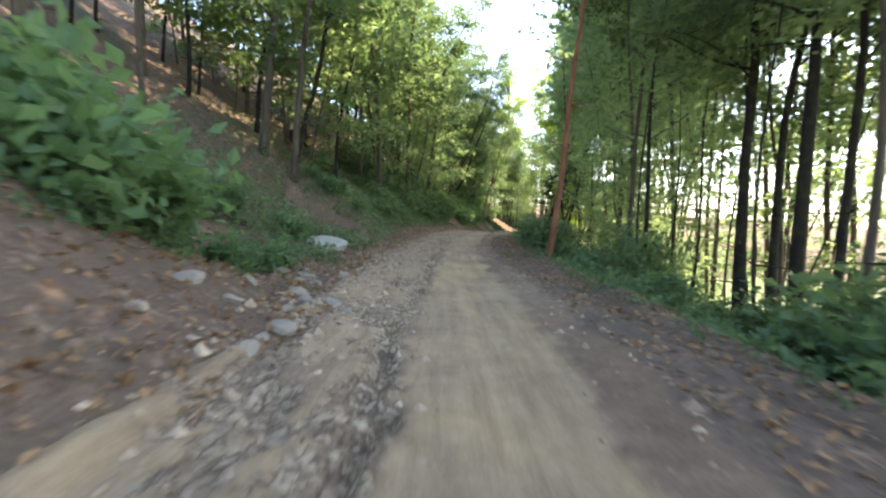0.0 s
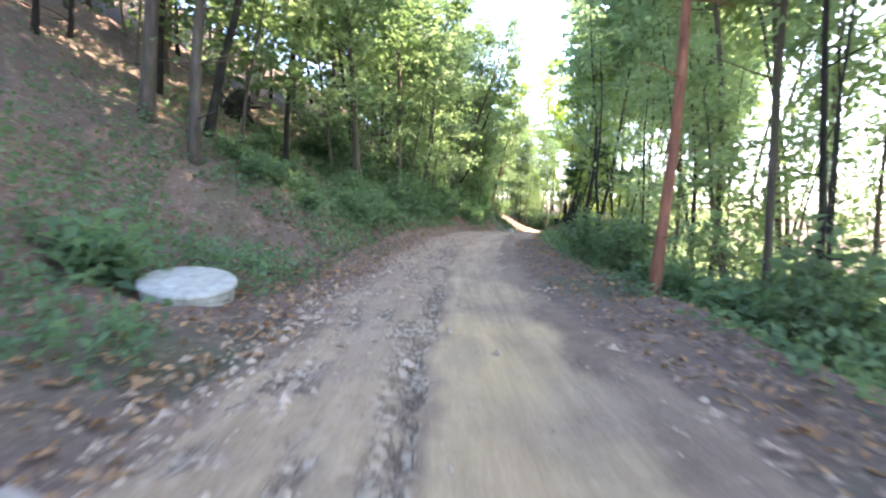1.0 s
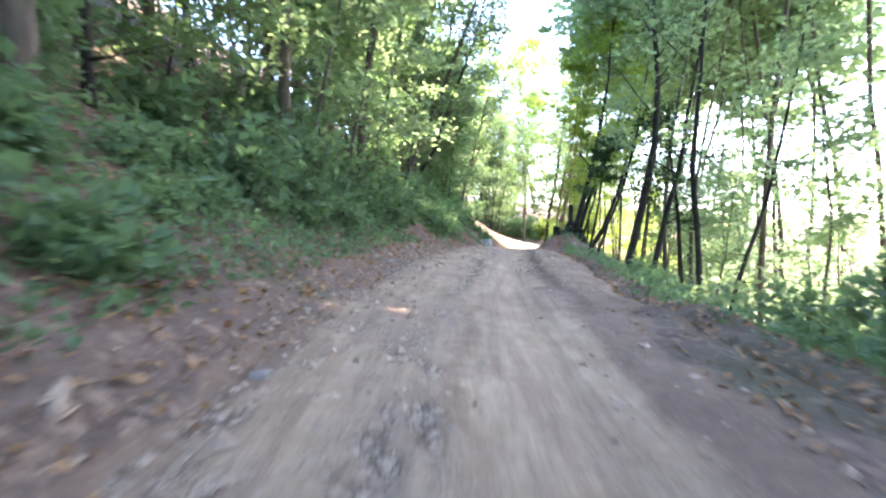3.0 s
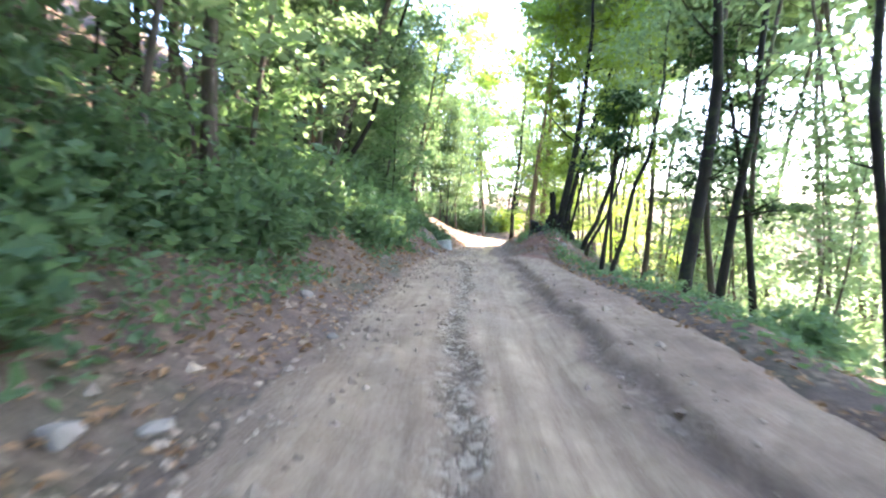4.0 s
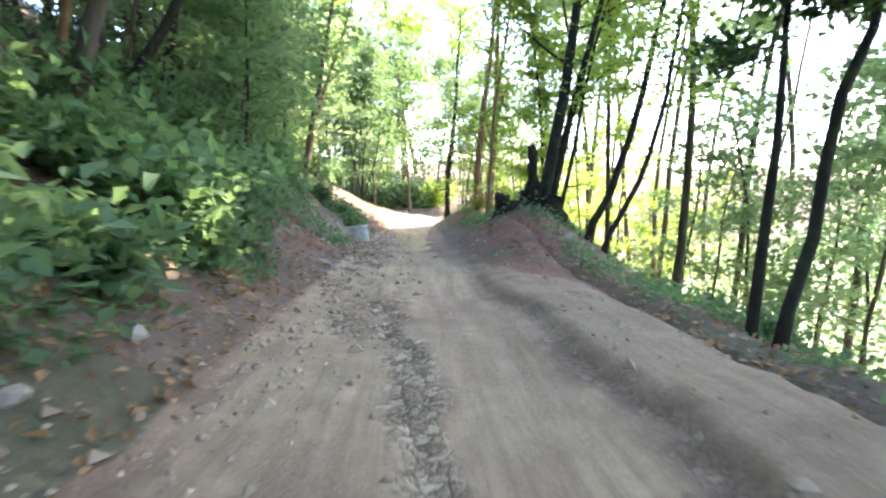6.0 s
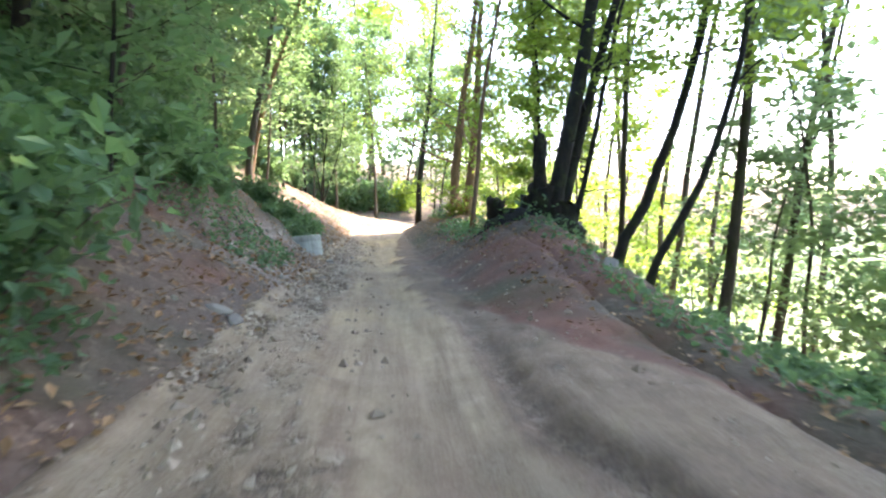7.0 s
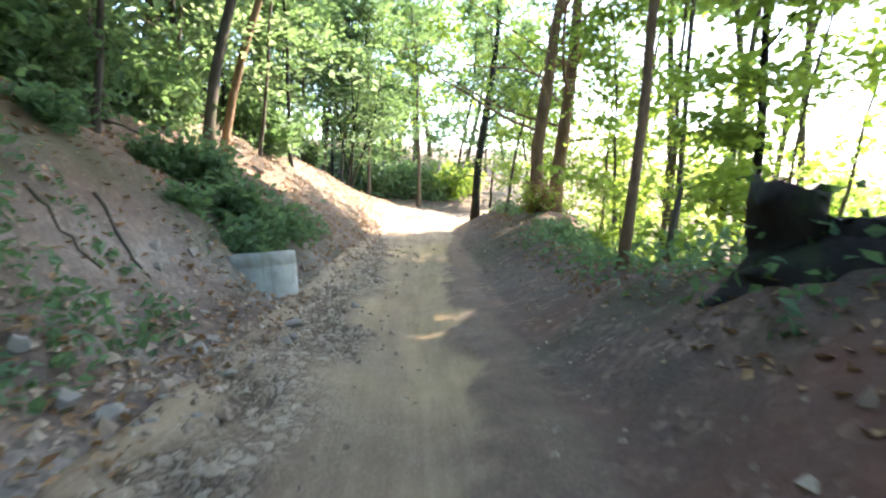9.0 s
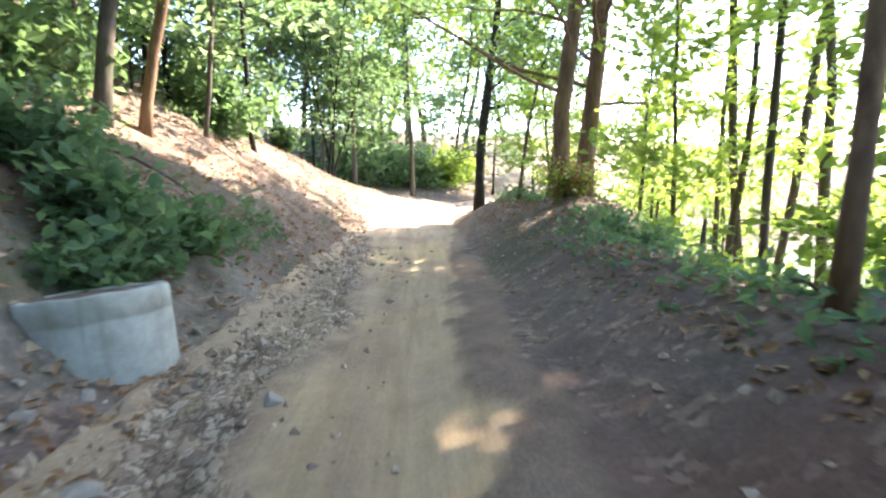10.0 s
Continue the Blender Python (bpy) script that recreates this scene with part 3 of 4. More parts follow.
def build_own_trees():
    own_tree("pine_tree", "tall pine with reddish flaking bark beside the track", 2.95, 14.8, 101, 15, 0.085,
             [(0, 0, 0), (0.15, 0.05, 1.0), (0.32, 0.12, 2.6), (0.40, 0.2, 4.3)], crown_from=0.42, limbs=16, reach=2.2, per=34, bark=BARK_PINE, leaf_mat=LEAF_DARK, leaf=0.10, dead=7)
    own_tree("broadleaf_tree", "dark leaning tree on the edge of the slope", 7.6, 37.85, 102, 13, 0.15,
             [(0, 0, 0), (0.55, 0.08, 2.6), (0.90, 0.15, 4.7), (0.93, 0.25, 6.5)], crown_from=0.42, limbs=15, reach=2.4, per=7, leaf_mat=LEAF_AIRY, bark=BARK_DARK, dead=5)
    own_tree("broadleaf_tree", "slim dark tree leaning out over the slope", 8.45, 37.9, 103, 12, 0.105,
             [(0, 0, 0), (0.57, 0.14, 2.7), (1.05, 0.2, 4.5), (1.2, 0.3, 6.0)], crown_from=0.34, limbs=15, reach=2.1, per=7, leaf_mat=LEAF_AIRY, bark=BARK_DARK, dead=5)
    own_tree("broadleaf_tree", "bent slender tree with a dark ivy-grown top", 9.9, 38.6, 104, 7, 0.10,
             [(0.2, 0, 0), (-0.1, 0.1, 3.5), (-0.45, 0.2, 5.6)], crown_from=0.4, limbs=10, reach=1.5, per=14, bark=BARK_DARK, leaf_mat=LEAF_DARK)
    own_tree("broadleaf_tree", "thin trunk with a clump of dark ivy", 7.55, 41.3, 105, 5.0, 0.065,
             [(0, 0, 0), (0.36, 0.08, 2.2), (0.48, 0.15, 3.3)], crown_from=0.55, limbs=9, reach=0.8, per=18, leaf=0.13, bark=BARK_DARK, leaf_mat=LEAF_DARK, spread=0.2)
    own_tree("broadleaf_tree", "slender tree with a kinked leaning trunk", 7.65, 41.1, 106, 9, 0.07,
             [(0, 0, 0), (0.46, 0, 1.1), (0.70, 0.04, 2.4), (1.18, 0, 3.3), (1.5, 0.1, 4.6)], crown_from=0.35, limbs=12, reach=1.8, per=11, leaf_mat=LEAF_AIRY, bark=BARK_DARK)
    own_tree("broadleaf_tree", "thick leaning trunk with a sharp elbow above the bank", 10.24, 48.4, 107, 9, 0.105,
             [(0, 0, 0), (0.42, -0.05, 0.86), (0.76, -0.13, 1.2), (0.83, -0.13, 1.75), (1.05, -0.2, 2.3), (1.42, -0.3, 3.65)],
             crown_from=0.3, limbs=12, reach=1.9, per=14, bark=BARK_DARK, leaf_mat=LEAF_SUNLIT, wander=0.03)
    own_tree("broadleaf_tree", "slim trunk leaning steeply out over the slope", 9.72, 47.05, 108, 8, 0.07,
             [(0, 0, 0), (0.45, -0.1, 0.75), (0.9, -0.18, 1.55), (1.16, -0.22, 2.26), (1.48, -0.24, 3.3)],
             crown_from=0.35, limbs=12, reach=1.8, per=14, bark=BARK_DARK, leaf_mat=LEAF_SUNLIT)
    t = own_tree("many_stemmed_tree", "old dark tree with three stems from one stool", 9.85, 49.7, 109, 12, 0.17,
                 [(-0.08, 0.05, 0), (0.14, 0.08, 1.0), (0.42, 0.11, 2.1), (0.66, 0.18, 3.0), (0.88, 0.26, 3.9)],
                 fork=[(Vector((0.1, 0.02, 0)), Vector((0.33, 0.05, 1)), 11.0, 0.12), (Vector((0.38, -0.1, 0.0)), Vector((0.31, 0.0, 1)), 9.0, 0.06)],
                 crown_from=0.22, limbs=18, reach=2.6, per=14, bark=BARK_DARK, leaf_mat=LEAF_SUNLIT, sweep=(0.7, 0.2, 0), dead=4)
    own_tree("straight_tree", "straight smooth warm brown trunk on the bank", 9.6, 53.2, 110, 14, 0.062,
             [(0, 0, 0), (0.17, 0.07, 0.88), (0.31, 0.17, 1.9), (0.42, 0.29, 3.0)], crown_from=0.42, limbs=18, reach=3.2, per=16, leaf=0.26, bark=BARK_BROWN, leaf_mat=LEAF_SUNLIT)
    own_tree("twin_trunk_tree", "mossy brown tree with long spreading limbs", 12.75, 61.46, 111, 14, 0.19,
             [(0, 0, 0), (0.0, 0.2, 1.6), (0.36, 0.38, 3.6), (0.5, 0.5, 4.7)], crown_from=0.16, limbs=20, reach=3.6, per=7, bark=BARK_BROWN, leaf_mat=LEAF_SUNLIT, dead=4, sweep=(-0.3, -0.4, 0))
    own_tree("twin_trunk_tree", "mossy brown tree with long spreading limbs", 13.35, 61.7, 112, 14, 0.21,
             [(0, 0, 0), (0.36, 0.2, 2.3), (0.62, 0.37, 4.1), (0.82, 0.59, 6.1)], crown_from=0.13, limbs=26, reach=4.6, per=7, bark=BARK_BROWN, leaf_mat=LEAF_SUNLIT, dead=4, sweep=(0.9, -0.3, -0.2))
    own_tree("broadleaf_tree", "dark upright tree at the bend of the track", 13.19, 67.39, 113, 13, 0.17,
             [(-0.08, 0, 0), (0.1, 0.3, 2.1), (0.54, 0.57, 4.5), (0.98, 0.85, 7.0)], crown_from=0.2, limbs=18, reach=2.7, per=9, bark=BARK_DARK, dead=5)
    own_tree("broadleaf_tree", "thin leaning tree behind the bend", 13.2, 64.6, 114, 9, 0.055,
             [(0, 0, 0), (0.3, 0.15, 1.9), (0.75, 0.25, 3.6), (1.2, 0.3, 4.7)], crown_from=0.3, limbs=12, reach=1.8, per=14, bark=BARK)
    for x, y, seed, h, r, ax in ((7.7, 33.5, 150, 10, 0.085, [(0, 0, 0), (-0.1, 0.05, 1.6), (-0.35, 0.1, 3.4), (-0.3, 0.1, 5.0)]), (8.3, 33.3, 151, 9, 0.06, [(0, 0, 0), (0.3, 0, 1.4), (0.9, 0.1, 3.0), (1.3, 0.1, 5.2)]),
                                 (11.9, 30.7, 152, 13, 0.12, [(0, 0, 0), (0.1, 0.05, 3.2), (0.0, 0.1, 6.0), (-0.35, 0.1, 9.0)]), (12.35, 30.9, 153, 12, 0.10, [(0, 0, 0), (0.0, 0.05, 3.5), (0.25, 0.1, 6.5), (0.3, 0.1, 9.0)]),
                                 (8.3, 25.3, 154, 11, 0.08, [(0, 0, 0), (0.1, 0, 2.2), (0.15, 0.1, 5.0)]), (5.9, 15.7, 155, 12, 0.075, [(0, 0, 0), (0.1, 0, 2.5), (0.05, 0.1, 5.0)])):
        own_tree("broadleaf_tree", "slim dark trunk with a thin airy crown below the track", x, y, seed, h, r, ax, crown_from=0.40, limbs=13, reach=1.8, per=4, leaf=0.2, leaf_mat=LEAF_AIRY, bark=BARK_DARK, dead=4)
    # up the bank
    own_tree("broadleaf_tree", "pale grey trunk leaning over the track", 0.42, 46.5, 115, 13, 0.15,
             [(-0.3, 0, 0), (-0.05, 0.1, 1.4), (0.55, 0.19, 3.0), (1.25, 0.2, 4.8)], crown_from=0.3, limbs=18, reach=3.0, per=13, leaf=0.2, bark=BARK, sweep=(0.5, 0, 0))
    own_tree("broadleaf_tree", "crooked dark trunk leaning over the track", 1.2, 47.5, 116, 12, 0.11,
             [(-0.8, 0, 0), (-0.42, 0.2, 1.6), (0.5, 0.2, 2.95), (0.72, 0.23, 4.0), (1.22, 0.28, 5.5)], crown_from=0.34, limbs=16, reach=2.8, per=13, leaf=0.2, bark=BARK_DARK, sweep=(0.5, 0, 0))
    own_tree("broadleaf_tree", "reddish brown trunk on the steep bank", -0.65, 48.6, 117, 13, 0.10,
             [(0, 0, 0), (0.4, 0.1, 2.2), (0.85, 0.15, 4.0)], crown_from=0.3, limbs=16, reach=2.6, per=13, leaf=0.2, bark=BARK_BROWN)
    own_tree("broadleaf_tree", "dark leaning trunk above the concrete well", 4.43, 60.3, 118, 12, 0.125,
             [(0, 0, 0), (0.22, 0.17, 1.8), (0.6, 0.3, 3.3)], crown_from=0.34, limbs=16, reach=2.8, per=13, leaf=0.2, bark=BARK)
    own_tree("broadleaf_tree", "pale trunk behind a dark one on the bank", 4.76, 62.3, 119, 12, 0.11,
             [(-0.2, 0, 0), (-0.05, 0.15, 1.1), (0.36, 0.28, 2.8), (0.7, 0.34, 3.9)], crown_from=0.36, limbs=14, reach=2.6, per=13, leaf=0.2, bark=BARK_BROWN)
    own_tree("broadleaf_tree", "thick dark trunk up the bank", -3.7, 40.1, 120, 15, 0.22,
             [(0, 0, 0), (-0.03, 0.1, 3.0), (-0.12, 0.28, 6.5)], crown_from=0.32, limbs=18, reach=3.2, per=13, leaf=0.2, bark=BARK_DARK)
    own_tree("broadleaf_tree", "leaning tree whose limbs reach over the track", 1.0, 51.8, 121, 14, 0.14,
             [(-0.4, 0, 0), (-0.1, 0.1, 2.7), (0.77, 0.18, 4.9), (1.48, 0.29, 8.2)], crown_from=0.25, limbs=18, reach=3.2, per=13, leaf=0.2, bark=BARK_DARK, sweep=(0.6, 0, 0))
    own_tree("broadleaf_tree", "grey trunk on the littered slope", -6.2, 18.0, 122, 14, 0.15,
             [(0, 0, 0), (0.05, 0.07, 1.9), (0.12, 0.13, 3.1)], crown_from=0.3, limbs=16, reach=3.0, per=13, leaf=0.2, bark=BARK)
    own_tree("broadleaf_tree", "dark leaning trunk on the littered slope", -5.4, 18.9, 123, 13, 0.10,
             [(0, 0, 0), (0.22, 0.05, 0.9), (0.38, 0.1, 1.85), (0.72, 0.18, 3.2)], crown_from=0.3, limbs=16, reach=2.8, per=13, leaf=0.2, bark=BARK_DARK)
    for i, (ax, h) in enumerate(((((0, 0, 0), (0.45, 0.4, 3.5), (0.8, 0.6, 5.8)), 9), (((0.05, 0, 0), (1.1, 0.1, 3.0), (1.4, 0.2, 4.6)), 8),
                                 (((-0.1, 0.1, 0), (0.1, 0.3, 3.0), (0.0, 0.5, 5.0)), 8.5), (((-0.2, -0.1, 0), (-0.6, 0.3, 2.6), (-0.9, 0.5, 4.4)), 7))):
        own_tree("coppice_stem", "slim stem of a coppice clump above the bend", 8.83 + 0.13 * i, 72.7 + 0.2 * (i % 2), 130 + i, h, 0.055, list(ax),
                 crown_from=0.2, limbs=14, reach=2.3, per=7, bark=BARK_DARK)
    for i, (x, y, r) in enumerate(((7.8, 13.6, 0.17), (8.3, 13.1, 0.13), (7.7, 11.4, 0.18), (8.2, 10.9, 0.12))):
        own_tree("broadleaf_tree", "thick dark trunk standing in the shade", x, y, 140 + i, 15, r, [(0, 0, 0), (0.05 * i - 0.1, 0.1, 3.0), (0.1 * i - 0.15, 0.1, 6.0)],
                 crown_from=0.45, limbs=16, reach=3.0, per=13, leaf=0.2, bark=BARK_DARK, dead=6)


build_own_trees()

# ---------- the woods: a few kinds of tree, then copies ----------
TREE_LABEL = "slender broadleaf tree with thin brown trunk and green crown"


def wood_kinds():
    kinds = []
    spec = [(11, 13.0, 0.10, 0.26, 17, 2.7, LEAF_FOREST), (12, 15.0, 0.13, 0.30, 18, 3.0, LEAF_FOREST), (13, 11.0, 0.085, 0.20, 16, 2.4, LEAF_FOREST),
            (14, 16.0, 0.085, 0.56, 18, 3.4, LEAF_AIRY), (15, 8.0, 0.055, 0.12, 15, 2.0, LEAF_FOREST), (16, 5.0, 0.035, 0.08, 13, 1.5, LEAF_YOUNG),
            (17, 8.0, 0.06, 0.10, 16, 2.3, LEAF_SUNLIT), (18, 6.0, 0.045, 0.08, 14, 1.9, LEAF_SUNLIT), (19, 17.0, 0.075, 0.60, 19, 3.8, LEAF_AIRY), (20, 16.0, 0.13, 0.12, 26, 3.8, LEAF_SUNLIT),
            # the 27 m kind serves the added, mostly unseen shade trees
            (21, 27.0, 0.11, 0.54, 30, 4.2, LEAF_AIRY), (22, 15.0, 0.06, 0.5, 19, 3.6, LEAF_SUNLIT),
            (23, 12.0, 0.05, 0.60, 12, 1.9, LEAF_AIRY), (24, 8.0, 0.055, 0.14, 14, 2.2, LEAF_AIRY), (25, 12.0, 0.045, 0.66, 11, 1.8, LEAF_AIRY)]
    for seed, h, r, cf, nl, rc, mat in spec:
        t = new("forest_tree" if h > 9 else "sapling")
        tagged(t, TREE_LABEL if h > 9 else "thin young broadleaf tree with leaves down to its foot", "tree", "woodland trees" if h > 9 else "woodland saplings")
        rr = random.Random(seed)
        tree_parts(t, seed, h, r, (rr.uniform(-0.08, 0.08), rr.uniform(-0.08, 0.08)), crown_from=cf, limbs=nl, reach=rc, per=9 if seed in (14, 19, 22) else 8 if seed == 21 else 6 if seed == 24 else 4 if seed in (23, 25) else 9 if h > 9 else 7, leaf=0.64 if seed == 21 else 0.29 if seed in (14, 19, 22) else 0.295 if h > 9 else 0.235,
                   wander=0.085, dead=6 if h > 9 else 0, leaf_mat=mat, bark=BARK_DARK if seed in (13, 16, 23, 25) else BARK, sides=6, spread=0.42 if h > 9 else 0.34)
        kinds.append([t, False])
    return kinds


KINDS = wood_kinds()


def plant(kinds, k, x, y, turn, size):
    m = pose(x, y, ground(x, y), 0, 0, turn) @ Matrix.Scale(size, 4)
    t, done = kinds[k]
    if done:
        t = copy_thing(t, Matrix.Identity(4))
    kinds[k][1] = True
    t.matrix_basis = m


def plant_woods():
    rng = random.Random(5)
    spots = []

    def free(x, y, gap):
        return all((x - a) ** 2 + (y - b) ** 2 > gap * gap for a, b in spots) and all((x - a) ** 2 + (y - b) ** 2 > 1.6 for a, b in OWN)

    def sow(count, dr, yr, gap, kinds, size=(0.8, 1.15)):
        # the slope above the first well stays open
        made = tries = 0
        while made < count and tries < 4000:
            tries += 1
            y = rng.uniform(*yr)
            d = rng.uniform(*dr)
            x = float(centre_x(y)) + d
            if free(x, y, gap) and not (-7.5 < d < -3 and 4 < y < 16.5):
                spots.append((x, y))
                plant(KINDS, rng.choice(kinds), x, y, rng.uniform(0, 360), rng.uniform(*size))
                made += 1

    shade_rng = random.Random(77)
    rows = ((6.5, 3.4, 5.6, 46, (8,)), (10.6, 4.4, 11.0, 50, (3, 8)), (13.0, 3.0, 3.0, 60, (10,)), (17.5, 4.0, 4.0, 18, (10,)))
    for row, (d0, near, far, last, ks) in enumerate(rows):      # rows of tall trees, mostly out of view, added to shade the track
        y = 1.0 + row
        while y < last:
            x = float(centre_x(y)) + d0 + shade_rng.uniform(-1.0, 1.0) + (1.4 if row == 0 and y > 18 else 0)
            yy = y + shade_rng.uniform(-0.8, 0.8)
            if free(x, yy, 1.2):
                spots.append((x, yy))
                plant(KINDS, shade_rng.choice(ks), x, yy, shade_rng.uniform(0, 360), shade_rng.uniform(0.88, 1.1) * (1.25 if row == 0 else 1.0))
            y += near if y < 17 else far
    # single trees added where sun would still fall on track and bank
    for x, y, k, z in ((15.4, 59.6, 9, 0.62), (17.5, 62.0, 8, 1.0), (15.4, 55.6, 11, 0.7), (13.4, 52.0, 8, 1.15), (15.4, 40.4, 10, 1.0), (16.4, 49.8, 10, 1.0), (16.6, 60.2, 10, 0.95), (12.4, 20.6, 10, 1.0), (13.9, 64.3, 6, 0.75), (13.6, 59.0, 6, 0.8), (15.6, 62.6, 6, 0.9), (15.0, 66.0, 6, 0.8), (10.6, 23.2, 10, 1.05), (12.0, 18.6, 10, 0.95), (11.5, 40.2, 8, 1.15), (19.0, 56.2, 10, 1.0), (20.0, 58.8, 10, 1.05), (16.9, 53.8, 10, 1.0), (19.5, 59.9, 10, 0.95), (14.2, 57.6, 8, 1.0), (12.9, 48.4, 10, 1.0), (18.5, 61.3, 10, 1.0), (17.3, 59.0, 10, 1.0)):
        spots.append((x, y))
        plant(KINDS, k, x, y, (37 * x + 91 * y) % 360, z)
    # one more added tree, shading the track before the bend
    plant(KINDS, 10, 25.0, 72.0, 0, 1.0)
    sow(34, (-16, -5.2), (4, 60), 1.8, (0, 1, 2, 3, 8))          # up the bank
    sow(3, (-34, -17), (10, 80), 2.8, (1, 0))
    sow(17, (-13, -7.6), (17, 42), 1.5, (2, 0, 2, 4))             # the thick of the wood
    sow(14, (-17, -7), (56, 76), 1.8, (0, 1, 2))
    sow(12, (-6.5, -4.2), (16, 48), 1.8, (0, 13, 2))
    sow(10, (-9, -4.0), (49, 60), 1.4, (5, 13, 13))
    sow(9, (-11, -6), (52, 63), 1.2, (13, 2, 13))
    sow(11, (-13, -4.4), (51, 66), 1.6, (13, 5, 2))
    sow(17, (-18, -4.6), (60, 82), 1.7, (0, 2, 4, 2))            # behind the well
    sow(11, (-6.0, -3.5), (31, 50), 1.1, (5, 13, 13))              # young growth along the bank
    sow(13, (5.2, 10.5), (5, 19), 0.7, (12, 14, 12), (0.8, 1.15))   # thin poles down the slope
    sow(2, (6.2, 9.5), (4, 8), 1.2, (5, 4), (0.5, 0.7))
    sow(12, (10, 16), (9, 27), 1.0, (12, 14, 13), (0.9, 1.3))
    sow(5, (6.5, 11), (18, 29), 1.2, (14, 12), (0.7, 1.0))
    for x, y, k in ((2.6, 60.4, 2), (3.4, 64.0, 2), (1.0, 58.0, 2), (1.2, 61.8, 1), (2.4, 65.2, 0), (-0.2, 58.6, 1), (-1.4, 62.8, 1), (0.6, 55.6, 0), (4.2, 67.5, 2)):
        spots.append((x, y))
        plant(KINDS, k, x, y, rng.uniform(0, 360), 1.05)
    for x, y, z in ((-3.2, 25.5, 1.0), (-2.3, 31.5, 1.05), (-1.2, 36.5, 1.0)):
        spots.append((x, y))
        plant(KINDS, 1, x, y, rng.uniform(0, 360), z)
    sow(4, (6.5, 12), (24, 40), 1.3, (13, 14), (0.6, 0.9))
    sow(8, (8.5, 15), (22, 44), 1.3, (13,), (0.7, 1.1))
    sow(5, (6.5, 12), (34, 47), 1.5, (13, 13, 14), (0.6, 0.95))
    sow(9, (8.5, 17), (38, 58), 1.5, (13, 13, 6), (0.8, 1.25))
    sow(6, (7.5, 12), (38, 49), 1.2, (13,), (0.8, 1.15))
    sow(6, (7.5, 15), (51, 62), 1.6, (6, 7, 6))                 # light growth past it
    sow(9, (5.5, 13), (60, 74), 2.0, (6, 7, 6))
    for x, y, k in ((6, 80, 0), (11, 84, 4), (13.5, 86, 6), (22, 89, 0), (16.5, 91, 9), (4, 86, 9), (25, 84, 4), (7.5, 89, 9), (29, 92, 9), (9.0, 83.5, 9), (12.6, 84.5, 5), (17, 86, 5)):
        plant(KINDS, k, x, y, rng.uniform(0, 360), rng.uniform(0.85, 1.1))
    for x, y, z in ((20.5, 89.5, 1.35), (15.0, 91.0, 1.3), (25, 92, 1.4), (11.0, 91.5, 1.45), (12.6, 87.8, 1.25), (17.2, 93.2, 1.55), (8.6, 84.0, 1.1), (19.0, 95.0, 1.6)):
        plant(KINDS, 9, x, y, rng.uniform(0, 360), z)
    sow(3, (9, 14), (13, 18), 1.0, (4,), (0.6, 0.8))
    sow(5, (6.8, 11), (11, 27), 0.9, (13,), (0.7, 1.05))        # leafy growth between the poles
    sow(7, (-9, -4.6), (65, 77), 1.4, (0, 2))
    sow(4, (-10, 10), (-18, -7), 3.0, (0, 1))


plant_woods()
own_tree("ivy_grown_tree", "slim trunk wrapped in bright green ivy behind the old stump", 11.95, 53.7, 160, 9, 0.075, [(0, 0, 0), (0.06, 0, 2.5), (0.0, 0.1, 5.0)],
         crown_from=0.10, limbs=26, reach=1.1, per=15, leaf=0.17, leaf_mat=LEAF_SUNLIT, bark=BARK_DARK, spread=0.27)


